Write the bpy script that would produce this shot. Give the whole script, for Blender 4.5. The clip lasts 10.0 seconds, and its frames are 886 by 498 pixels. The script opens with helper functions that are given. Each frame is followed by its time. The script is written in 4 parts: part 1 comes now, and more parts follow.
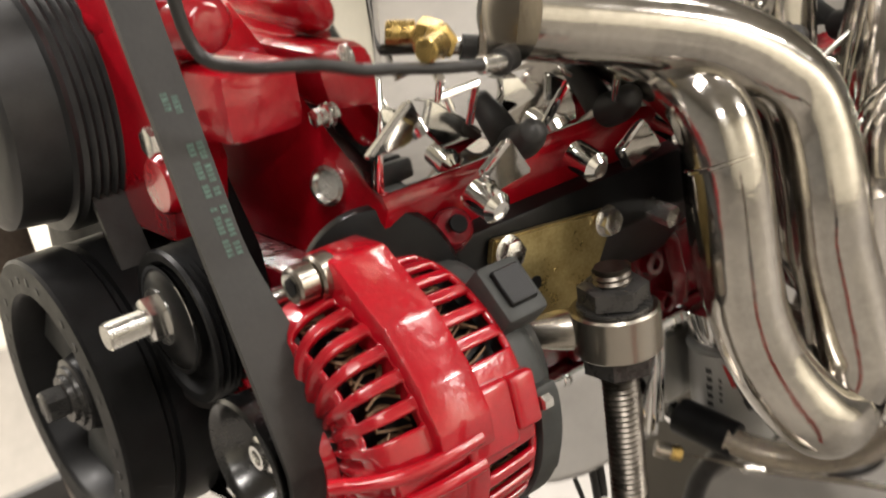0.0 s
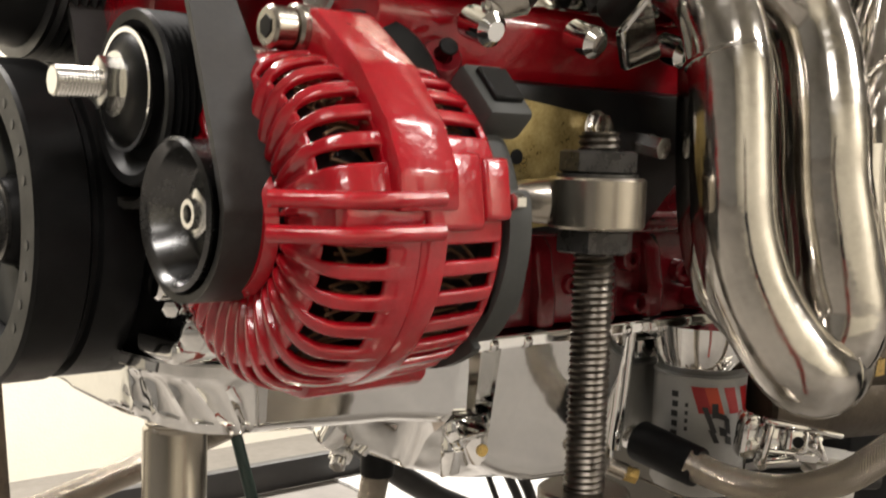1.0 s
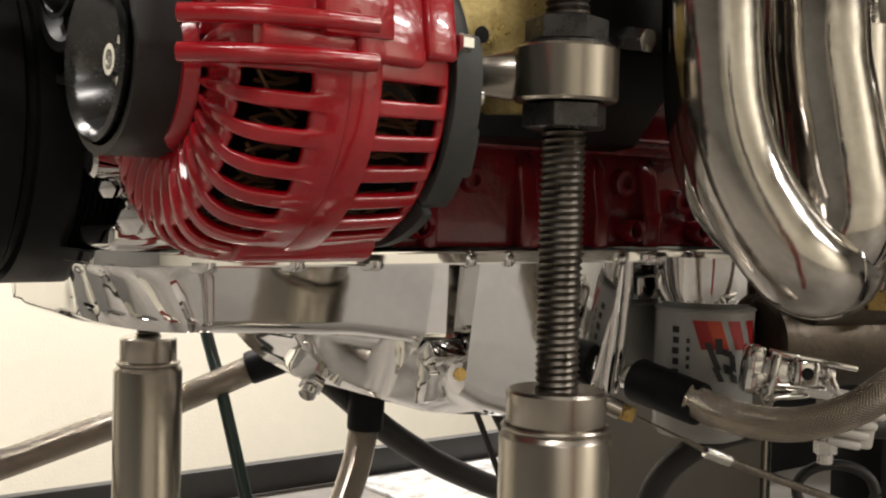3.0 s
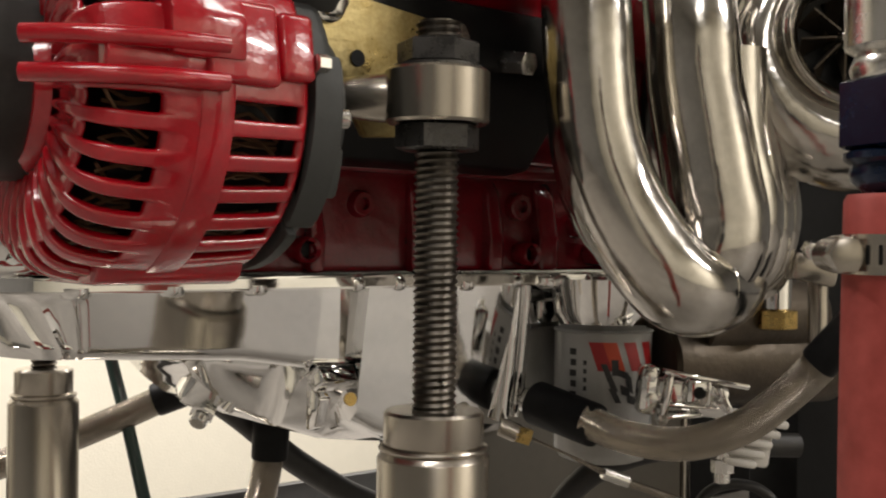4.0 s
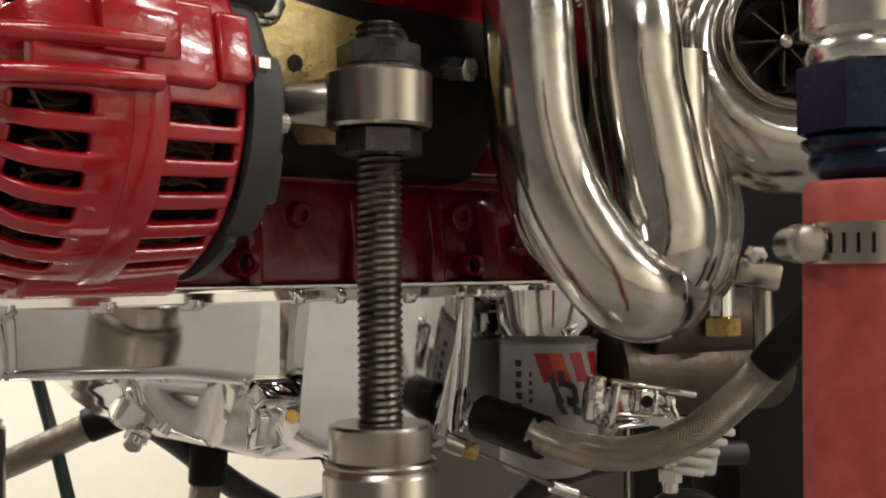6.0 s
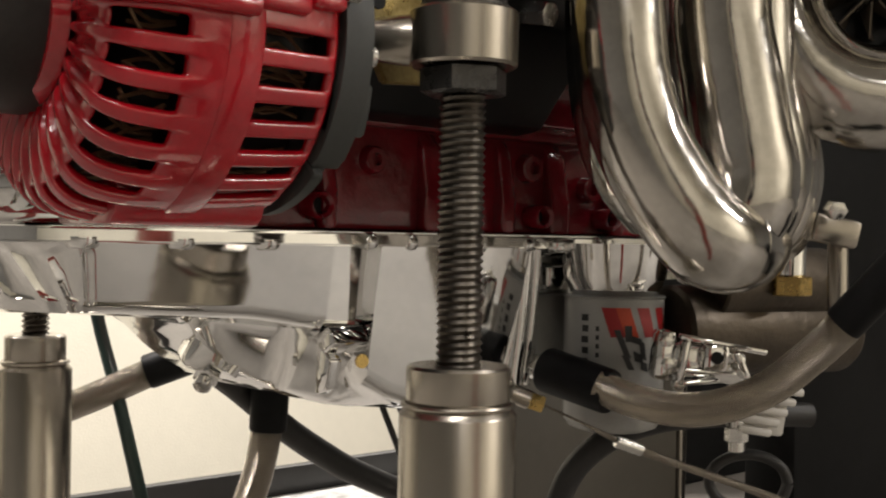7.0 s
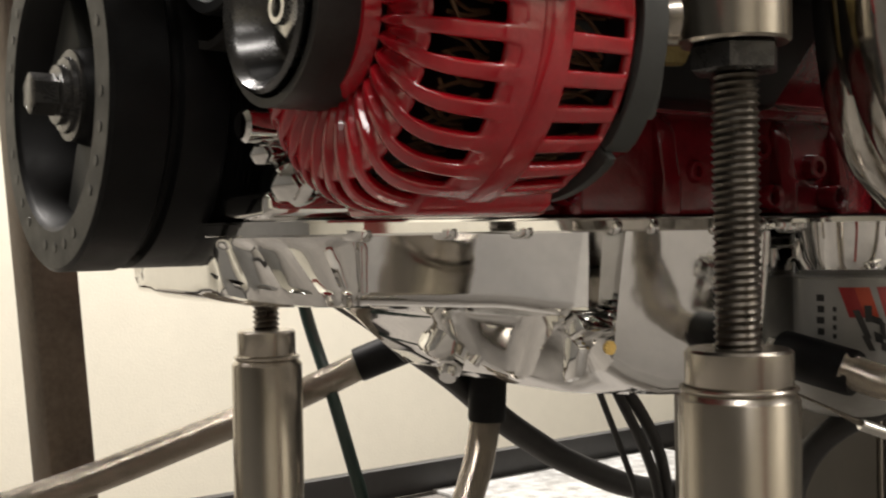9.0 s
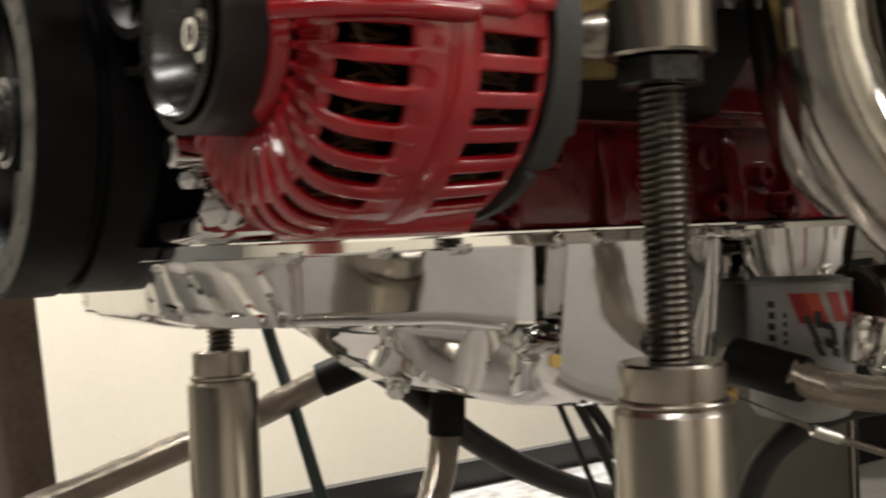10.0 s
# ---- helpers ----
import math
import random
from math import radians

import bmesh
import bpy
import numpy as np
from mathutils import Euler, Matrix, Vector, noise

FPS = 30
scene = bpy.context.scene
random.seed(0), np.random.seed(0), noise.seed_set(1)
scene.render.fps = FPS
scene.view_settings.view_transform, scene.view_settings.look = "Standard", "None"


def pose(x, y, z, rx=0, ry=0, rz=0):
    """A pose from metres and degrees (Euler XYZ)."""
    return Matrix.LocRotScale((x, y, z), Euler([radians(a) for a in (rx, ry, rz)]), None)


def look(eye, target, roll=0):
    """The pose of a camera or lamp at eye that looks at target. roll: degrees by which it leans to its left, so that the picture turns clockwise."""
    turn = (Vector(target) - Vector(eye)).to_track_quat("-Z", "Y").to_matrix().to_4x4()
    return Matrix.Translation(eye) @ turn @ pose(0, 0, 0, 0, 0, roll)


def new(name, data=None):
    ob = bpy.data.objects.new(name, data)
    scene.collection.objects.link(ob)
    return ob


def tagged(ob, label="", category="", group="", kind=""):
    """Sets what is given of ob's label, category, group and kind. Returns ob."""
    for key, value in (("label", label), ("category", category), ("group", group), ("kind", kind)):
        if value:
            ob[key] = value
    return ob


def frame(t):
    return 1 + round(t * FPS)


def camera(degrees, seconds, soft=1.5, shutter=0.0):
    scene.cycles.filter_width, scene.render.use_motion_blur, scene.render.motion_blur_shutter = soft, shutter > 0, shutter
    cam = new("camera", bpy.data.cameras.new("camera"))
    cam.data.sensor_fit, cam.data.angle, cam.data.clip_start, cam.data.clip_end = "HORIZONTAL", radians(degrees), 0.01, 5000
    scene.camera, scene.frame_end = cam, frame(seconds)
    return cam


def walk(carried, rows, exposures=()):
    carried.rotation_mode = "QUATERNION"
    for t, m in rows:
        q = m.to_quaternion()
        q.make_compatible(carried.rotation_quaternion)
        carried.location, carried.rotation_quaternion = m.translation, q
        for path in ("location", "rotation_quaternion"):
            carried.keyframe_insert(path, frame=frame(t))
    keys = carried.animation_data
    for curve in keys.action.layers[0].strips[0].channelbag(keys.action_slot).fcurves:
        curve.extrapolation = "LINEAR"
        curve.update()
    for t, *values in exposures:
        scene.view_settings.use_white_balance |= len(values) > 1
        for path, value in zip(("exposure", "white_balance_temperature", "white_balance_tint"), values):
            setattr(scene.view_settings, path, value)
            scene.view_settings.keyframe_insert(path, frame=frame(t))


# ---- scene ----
cam = camera(43.8, 10.0, soft=2.0, shutter=0.5)

# seconds, eye, (turn to the left, tilt up, lean to the left) in degrees
PATH = [
    (0.0, (-0.4312, -0.4174, 1.3482), (-36.77, -20.63, -8.06)),
    (0.5, (-0.4217, -0.4144, 1.1487), (-36.91, -7.41, -4.19)),
    (1.0, (-0.4533, -0.4146, 1.0873), (-39.71, -5.12, 1.88)),
    (1.5, (-0.4357, -0.4137, 1.0570), (-38.78, -5.18, 1.52)),
    (2.0, (-0.4232, -0.4086, 1.0422), (-37.40, -4.24, 0.51)),
    (2.2, (-0.4136, -0.4032, 1.0256), (-37.57, -4.22, 1.42)),
    (3.3, (-0.3793, -0.4256, 0.9848), (-36.91, -1.40, 1.35)),
    (3.5, (-0.3708, -0.4323, 0.9795), (-37.50, -0.80, 1.98)),
    (4.0, (-0.3564, -0.4429, 0.9864), (-39.20, -0.34, 0.68)),
    (4.5, (-0.3519, -0.4359, 0.9671), (-40.75, -0.73, 1.21)),
    (5.0, (-0.3462, -0.4310, 0.9658), (-42.37, 0.44, 0.81)),
    (6.3, (-0.3553, -0.4239, 0.9797), (-42.66, 0.93, -0.45)),
    (6.5, (-0.3585, -0.4178, 0.9705), (-42.19, 0.40, 0.54)),
    (7.0, (-0.3650, -0.4070, 0.9609), (-40.98, -0.37, 0.97)),
    (7.5, (-0.3767, -0.3896, 0.9556), (-40.01, -1.00, -0.14)),
    (8.0, (-0.3958, -0.3637, 0.9455), (-38.44, -1.48, 0.43)),
    (8.5, (-0.4151, -0.3554, 0.9506), (-37.10, -1.39, -1.27)),
    (9.0, (-0.4283, -0.3521, 0.9584), (-35.64, -0.83, -0.97)),
    (9.5, (-0.4394, -0.3487, 0.9644), (-34.36, -0.76, -0.21)),
    (10.0, (-0.4010, -0.3722, 0.9646), (-35.66, -0.60, -2.37)),
]


def eye_pose(eye, turn, tilt, lean):
    yaw, pitch = radians(turn), radians(tilt)
    ahead = Vector((-math.sin(yaw) * math.cos(pitch), math.cos(yaw) * math.cos(pitch), math.sin(pitch)))
    return look(eye, Vector(eye) + ahead, lean)


walk(cam, [(t, eye_pose(eye, *turn)) for t, eye, turn in PATH],
     exposures=[(0.0, 0.7), (1.0, 0.52), (2.2, 0.32), (3.3, 0.0), (5.0, 0.06), (7.0, 0.0), (8.5, -0.18), (10.0, -0.2)])

# ---- light ----
world = bpy.data.worlds.new("world")
scene.world = world
world.use_nodes = True
world.node_tree.nodes["Background"].inputs[0].default_value = (1.0, 0.95, 0.88, 1)
world.node_tree.nodes["Background"].inputs[1].default_value = 0.02


def unseen_ceiling_lamp(x, y, z, sx, sy, power, color=(1.0, 0.94, 0.885)):
    data = bpy.data.lights.new("unseen_ceiling_lamp", "AREA")
    data.shape, data.size, data.size_y, data.energy, data.color = "RECTANGLE", sx, sy, power, color
    ob = new("unseen_ceiling_lamp", data)
    ob.location = (x, y, z)
    return ob


# No lamp is in view; their places and powers are assumed.
unseen_ceiling_lamp(-0.9, -0.9, 2.8, 1.2, 0.25, 22)
unseen_ceiling_lamp(1.3, -0.9, 2.8, 1.2, 0.25, 18)
# Added pair that brightens the cream wall behind the engine.
unseen_ceiling_lamp(-0.6, 1.7, 2.8, 1.2, 0.25, 100)
unseen_ceiling_lamp(1.6, 1.7, 2.8, 1.2, 0.25, 100)
# Added pair that brightens the south wall mirrored in the oil pan.
unseen_ceiling_lamp(2.4, -3.0, 2.8, 1.2, 0.25, 88)
unseen_ceiling_lamp(-1.6, -3.0, 2.8, 1.2, 0.25, 20)


# ---- materials ----
def material(name, color, rough=0.5, metal=0.0, vary=0.12, scale=30.0, bump=0.0, bump_scale=200.0, coat=0.0, spec=0.5, fine=0.0, rough_vary=0.0, tint=None):
    m = bpy.data.materials.new(name)
    m.use_nodes = True
    n, l = m.node_tree.nodes, m.node_tree.links
    b = n["Principled BSDF"]
    b.inputs["Metallic"].default_value, b.inputs["Roughness"].default_value = metal, rough
    b.inputs["Coat Weight"].default_value, b.inputs["Coat Roughness"].default_value = coat, 0.06
    b.inputs["Specular IOR Level"].default_value = spec
    co = n.new("ShaderNodeTexCoord")
    big = n.new("ShaderNodeTexNoise")
    big.inputs["Scale"].default_value, big.inputs["Detail"].default_value = scale, 6
    small = n.new("ShaderNodeTexNoise")
    small.inputs["Scale"].default_value, small.inputs["Detail"].default_value = scale * 9, 4
    l.new(co.outputs["Object"], big.inputs["Vector"]), l.new(co.outputs["Object"], small.inputs["Vector"])
    both = n.new("ShaderNodeMath")
    both.operation = "MULTIPLY_ADD"
    both.inputs[1].default_value = 0.65
    l.new(big.outputs["Fac"], both.inputs[0])
    half = n.new("ShaderNodeMath")
    half.operation = "MULTIPLY"
    half.inputs[1].default_value = 0.35
    l.new(small.outputs["Fac"], half.inputs[0]), l.new(half.outputs[0], both.inputs[2])
    ramp = n.new("ShaderNodeValToRGB")
    lo = [max(0.0, c * (1 - vary)) for c in color]
    hi = [min(1.0, c * (1 + vary)) for c in (tint or color)]
    ramp.color_ramp.elements[0].position, ramp.color_ramp.elements[1].position = 0.35, 0.65
    ramp.color_ramp.elements[0].color, ramp.color_ramp.elements[1].color = (*lo, 1), (*hi, 1)
    l.new(both.outputs[0], ramp.inputs[0]), l.new(ramp.outputs[0], b.inputs["Base Color"])
    if rough_vary:
        r = n.new("ShaderNodeMapRange")
        r.inputs["From Min"].default_value, r.inputs["From Max"].default_value = 0.35, 0.65
        r.inputs["To Min"].default_value, r.inputs["To Max"].default_value = max(0.0, rough - rough_vary), rough + rough_vary
        l.new(both.outputs[0], r.inputs["Value"]), l.new(r.outputs[0], b.inputs["Roughness"])
    if bump:
        tex = n.new("ShaderNodeTexNoise")
        tex.inputs["Scale"].default_value, tex.inputs["Detail"].default_value = bump_scale, 3
        l.new(co.outputs["Object"], tex.inputs["Vector"])
        bp = n.new("ShaderNodeBump")
        bp.inputs["Strength"].default_value, bp.inputs["Distance"].default_value = 1.0, bump
        l.new(tex.outputs["Fac"], bp.inputs["Height"]), l.new(bp.outputs[0], b.inputs["Normal"])
    return m


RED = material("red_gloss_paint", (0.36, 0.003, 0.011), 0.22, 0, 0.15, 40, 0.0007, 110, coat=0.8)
# The same red paint, darkened because the lower block lies in shade.
RED_SHADED = material("red_paint_shaded", (0.17, 0.004, 0.01), 0.24, 0, 0.25, 40, 0.0012, 90, coat=0.6)
POLISH = material("polished_aluminium", (0.82, 0.815, 0.8), 0.06, 1, 0.05, 20, 0.00035, 16, rough_vary=0.02)
CHROME = material("polished_steel_tube", (0.54, 0.515, 0.475), 0.14, 1, 0.16, 22, 0.0007, 30, rough_vary=0.06)
BRIGHT = material("bright_zinc_bolt", (0.72, 0.71, 0.68), 0.22, 1, 0.08, 90, rough_vary=0.08)
STEEL = material("turned_steel", (0.42, 0.385, 0.335), 0.27, 1, 0.04, 12)
THREAD = material("dark_threaded_steel", (0.15, 0.135, 0.115), 0.36, 1, 0.25, 120, rough_vary=0.1)
NUT = material("black_oxide_nut", (0.07, 0.068, 0.065), 0.3, 0.6, 0.2, 90, rough_vary=0.08)
BLACK = material("satin_black_paint", (0.006, 0.006, 0.006), 0.38, 0, 0.3, 50, 0.00006, 200, spec=0.2)
DAMPER = material("black_anodised_metal", (0.007, 0.007, 0.0072), 0.42, 0.0, 0.3, 60, 0.00003, 200, rough_vary=0.06, spec=0.13)
RUBBER = material("black_rubber", (0.018, 0.017, 0.016), 0.5, 0, 0.25, 80, 0.00006, 260)
BELT = material("worn_rubber_belt", (0.024, 0.0225, 0.021), 0.46, 0, 0.3, 45, 0.00006, 300, rough_vary=0.08, spec=0.35)
PLASTIC = material("dark_grey_plastic", (0.04, 0.042, 0.04), 0.52, 0, 0.12, 60, 0.00005, 400, spec=0.4)
HOSE_END = material("black_hose_end", (0.007, 0.007, 0.0075), 0.5, 0, 0.3, 80, 0.00008, 220, spec=0.15)
GOLD = material("gold_zinc_plate", (0.34, 0.25, 0.09), 0.36, 0.8, 0.2, 50, 0.0004, 150, rough_vary=0.1, tint=(0.42, 0.34, 0.16))
BRASS = material("brass", (0.62, 0.44, 0.16), 0.28, 1, 0.15, 90, rough_vary=0.08)
COPPER = material("copper_winding", (0.13, 0.075, 0.04), 0.45, 0.6, 0.4, 160)
BLUE = material("blue_anodised_fitting", (0.009, 0.018, 0.045), 0.22, 0.5, 0.25, 60, rough_vary=0.08)
RED_HOSE = material("red_silicone_hose", (0.36, 0.04, 0.03), 0.6, 0, 0.35, 14, 0.00012, 300, tint=(0.34, 0.06, 0.05))
FILTER = material("white_painted_can", (0.35, 0.35, 0.335), 0.32, 0, 0.06, 60, coat=0.3)
INK = material("black_ink", (0.02, 0.02, 0.02), 0.4)
INK_RED = material("red_ink", (0.34, 0.014, 0.016), 0.4)
INK_ORANGE = material("orange_ink", (0.5, 0.06, 0.02), 0.4)
DULL = material("dull_starter_steel", (0.075, 0.06, 0.044), 0.42, 0.7, 0.25, 40, 0.0005, 160, rough_vary=0.1)
WHITE_PLASTIC = material("white_plastic", (0.6, 0.58, 0.54), 0.4, 0, 0.08, 60)
WALL = material("cream_wall_paint", (0.82, 0.78, 0.66), 0.7, 0, 0.03, 3, 0.0008, 120)
# Grey for the unseen side walls, chosen to darken what the metal mirrors.
WALL_UNSEEN = material("unseen_wall_grey", (0.26, 0.255, 0.245), 0.7, 0, 0.05, 3, 0.0008, 120)
CEILING = material("unseen_ceiling_grey", (0.42, 0.41, 0.39), 0.8, 0, 0.03, 3)
FLOOR = material("grey_concrete_floor", (0.2, 0.185, 0.165), 0.55, 0, 0.18, 3, 0.001, 60)
BASE = material("dark_baseboard", (0.03, 0.029, 0.028), 0.5, 0, 0.15, 8)
BOARD = material("mottled_white_stone", (0.42, 0.41, 0.39), 0.35, 0, 0.4, 45, tint=(0.62, 0.62, 0.6))
FRAME = material("bare_steel_frame", (0.15, 0.12, 0.095), 0.45, 0.7, 0.3, 25, 0.0006, 80, rough_vary=0.1)
PANEL = material("grey_beige_panel", (0.068, 0.06, 0.048), 0.5, 0.1, 0.1, 10)
PRINT = material("worn_green_print", (0.06, 0.13, 0.1), 0.55, 0, 0.5, 400)
GREEN = material("dark_green_cable", (0.01, 0.03, 0.024), 0.4, 0, 0.2, 60)


def braid(name, color):
    """Woven steel braid: two crossing waves in the hose's own coordinates."""
    m = material(name, color, 0.25, 1.0, 0.15, 60)
    n, l = m.node_tree.nodes, m.node_tree.links
    uv = n.new("ShaderNodeUVMap")
    heights = []
    for turn in (1, -1):
        mp = n.new("ShaderNodeMapping")
        mp.inputs["Rotation"].default_value = (0, 0, turn * 0.9)
        wv = n.new("ShaderNodeTexWave")
        wv.inputs["Scale"].default_value = 165.0
        l.new(uv.outputs[0], mp.inputs[0]), l.new(mp.outputs[0], wv.inputs[0])
        heights.append(wv)
    mx = n.new("ShaderNodeMath")
    mx.operation = "MAXIMUM"
    l.new(heights[0].outputs["Fac"], mx.inputs[0]), l.new(heights[1].outputs["Fac"], mx.inputs[1])
    bp = n.new("ShaderNodeBump")
    bp.inputs["Distance"].default_value, bp.inputs["Strength"].default_value = 0.0012, 1.0
    l.new(mx.outputs[0], bp.inputs["Height"])
    l.new(bp.outputs[0], n["Principled BSDF"].inputs["Normal"])
    return m


BRAID = braid("woven_steel_braid", (0.36, 0.32, 0.27))
DRUM = material("satin_black_drum", (0.02, 0.02, 0.0205), 0.42, 0, 0.3, 60, 0.00003, 200, rough_vary=0.06, spec=0.6)
MATT = material("matt_black_cabinet", (0.005, 0.005, 0.005), 0.6, 0, 0.4, 12, spec=0.12)
BOWL = material("black_chrome", (0.1, 0.1, 0.1), 0.24, 1, 0.2, 60, rough_vary=0.06)


# ---- building helpers ----
def thing(name, label, category, at=(0, 0, 0), group="", kind=""):
    ob = new(name)
    ob.location = at
    ob.empty_display_size = 0.02
    return tagged(ob, label, category, group, kind)


def part(name, bm, mat, parent=None, label="", sharp=38, smooth=True):
    """One bmesh as one mesh object, its coordinates in the world."""
    me = bpy.data.meshes.new(name)
    bmesh.ops.recalc_face_normals(bm, faces=bm.faces)
    bm.to_mesh(me)
    bm.free()
    if smooth:
        me.polygons.foreach_set("use_smooth", [True] * len(me.polygons))
        me.set_sharp_from_angle(angle=radians(sharp))
    me.materials.append(mat)
    ob = new(name, me)
    if parent is not None:
        ob.parent = parent
        base, up = Vector((0, 0, 0)), parent
        while up is not None:
            base += up.location
            up = up.parent
        ob.location = -base
    return tagged(ob, label)


def setting(name, bm, mat, label, category, sharp=38):
    return tagged(part(name, bm, mat, None, "", sharp), label, category, "", "structure")


def M(*args):
    return pose(*args)


def axis_x(x, y, z):
    return pose(x, y, z, 0, 90, 0)


def along(p, q):
    """The pose at p whose z axis points at q."""
    d = Vector(q) - Vector(p)
    return Matrix.Translation(p) @ d.to_track_quat("Z", "Y").to_matrix().to_4x4()


def lathe(bm, prof, m=None, seg=40, closed=False):
    """Turns (height, radius) pairs round the local z axis."""
    m = m or Matrix()
    rings = []
    for h, r in prof:
        if r < 1e-6:
            rings.append([bm.verts.new(m @ Vector((0, 0, h)))])
        else:
            rings.append([bm.verts.new(m @ Vector((r * math.cos(2 * math.pi * k / seg), r * math.sin(2 * math.pi * k / seg), h))) for k in range(seg)])
    pairs = list(zip(rings, rings[1:])) + ([(rings[-1], rings[0])] if closed else [])
    for a, b in pairs:
        for k in range(seg):
            j = (k + 1) % seg
            if len(a) == 1 and len(b) > 1:
                bm.faces.new((a[0], b[k], b[j]))
            elif len(b) == 1 and len(a) > 1:
                bm.faces.new((a[k], b[0], a[j]))
            elif len(a) > 1:
                bm.faces.new((a[k], b[k], b[j], a[j]))
    return bm


def rod(bm, p, q, r, bevel=0.0008, seg=24):
    h = (Vector(q) - Vector(p)).length
    return lathe(bm, [(0, 0), (0, r - bevel), (bevel, r), (h - bevel, r), (h, r - bevel), (h, 0)], along(p, q), seg)


def hexagon(bm, m, r, h, hole=0.0, sides=6):
    """A chamfered nut or bolt head along the local z axis."""
    c = r * 0.1
    prof = [(0, r - c), (c * 0.5, r), (h - c * 0.5, r), (h, r - c)]
    prof = ([(0, hole)] + prof + [(h, hole)]) if hole else ([(0, 0)] + prof + [(h, 0)])
    return lathe(bm, prof, m, sides, closed=bool(hole))


def box(bm, size, m=None, bevel=0.001, seg=2):
    m = m or Matrix()
    start = len(bm.verts)
    made = bmesh.ops.create_cube(bm, size=1.0)
    bmesh.ops.scale(bm, vec=size, verts=made["verts"])
    if bevel:
        edges = list({e for v in made["verts"] for e in v.link_edges})
        out = bmesh.ops.bevel(bm, geom=edges, offset=bevel, segments=seg, affect="EDGES", profile=0.5)
        verts = list({v for f in out["faces"] for v in f.verts} | {v for v in made["verts"] if v.is_valid})
        todo, seen = list(verts), set(verts)
        while todo:
            for e in todo.pop().link_edges:
                for w in e.verts:
                    if w not in seen:
                        seen.add(w), todo.append(w)
        verts = list(seen)
    else:
        verts = made["verts"]
    bmesh.ops.transform(bm, matrix=m, verts=verts)
    return bm


def span(bm, lo, hi, bevel=0.001, seg=2):
    """A box between two corners."""
    lo, hi = Vector(lo), Vector(hi)
    return box(bm, hi - lo, Matrix.Translation((lo + hi) / 2), bevel, seg)


def curve_points(pts, step=6):
    """A smooth line through the points."""
    pts = [Vector(p) for p in pts]
    out = []
    for i in range(len(pts) - 1):
        p0, p1, p2, p3 = pts[max(i - 1, 0)], pts[i], pts[i + 1], pts[min(i + 2, len(pts) - 1)]
        for k in range(step):
            t = k / step
            out.append(0.5 * (2 * p1 + (p2 - p0) * t + (2 * p0 - 5 * p1 + 4 * p2 - p3) * t * t + (3 * p1 - p0 - 3 * p2 + p3) * t ** 3))
    return out + [pts[-1]]


def tube(bm, pts, r, seg=16, step=6, caps=True, flat=None, radii=None):
    """A round bar along a smooth line, with lengthwise UVs in metres. flat: (width, thickness) for a band."""
    line = curve_points(pts, step) if step > 1 else [Vector(p) for p in pts]
    uv = bm.loops.layers.uv.verify()
    up = None
    rings, run, lens = [], 0.0, []
    for i, p in enumerate(line):
        d = (line[min(i + 1, len(line) - 1)] - line[max(i - 1, 0)]).normalized()
        if up is None:
            up = d.orthogonal().normalized()
        up = (up - d * up.dot(d)).normalized()
        side = d.cross(up)
        run += (p - line[i - 1]).length if i else 0
        lens.append(run)
        rad = r if radii is None else float(np.interp(i / (len(line) - 1), np.linspace(0, 1, len(radii)), radii))
        rings.append([bm.verts.new(p + rad * (up * math.cos(2 * math.pi * k / seg) + side * math.sin(2 * math.pi * k / seg))) for k in range(seg)])
    for i, (a, b) in enumerate(zip(rings, rings[1:])):
        for k in range(seg):
            j = (k + 1) % seg
            f = bm.faces.new((a[k], a[j], b[j], b[k]))
            for loop, (u, v) in zip(f.loops, ((k, i), (k + 1, i), (k + 1, i + 1), (k, i + 1))):
                loop[uv].uv = (u / seg * 2 * math.pi * r, lens[v])
    if caps:
        bm.faces.new(rings[0]), bm.faces.new(rings[-1])
    return bm


def prism(bm, outline, x0, x1, m=None, bevel=0.0):
    """Extrudes an outline of (y, z) pairs from x0 to x1."""
    m = m or Matrix()
    a = [bm.verts.new(m @ Vector((x0, y, z))) for y, z in outline]
    b = [bm.verts.new(m @ Vector((x1, y, z))) for y, z in outline]
    n = len(outline)
    faces = [bm.faces.new(a), bm.faces.new(b)] + [bm.faces.new((a[i], a[(i + 1) % n], b[(i + 1) % n], b[i])) for i in range(n)]
    if bevel:
        edges = list({e for f in faces for e in f.edges})
        bmesh.ops.bevel(bm, geom=edges, offset=bevel, segments=2, affect="EDGES", profile=0.5)
    return bm


def thread(bm, m, r, depth, pitch, length, seg=28):
    """A helical screw thread: one valley line and one ridge line wound round a core."""
    total = int(length / pitch) * seg
    low, top = [], []
    for i in range(total + 1):
        c, s, z = math.cos(2 * math.pi * i / seg), math.sin(2 * math.pi * i / seg), i / seg * pitch
        low.append(bm.verts.new(m @ Vector(((r - depth) * c, (r - depth) * s, z))))
        top.append(bm.verts.new(m @ Vector((r * c, r * s, z + pitch / 2))))
    for i in range(total):
        bm.faces.new((low[i], low[i + 1], top[i + 1], top[i]))
        if i + 1 + seg <= total:
            bm.faces.new((top[i], top[i + 1], low[i + 1 + seg], low[i + seg]))
    return lathe(bm, [(0, 0), (0, r - depth), (length, r - depth), (length, 0)], m, seg)


def B():
    return bmesh.new()


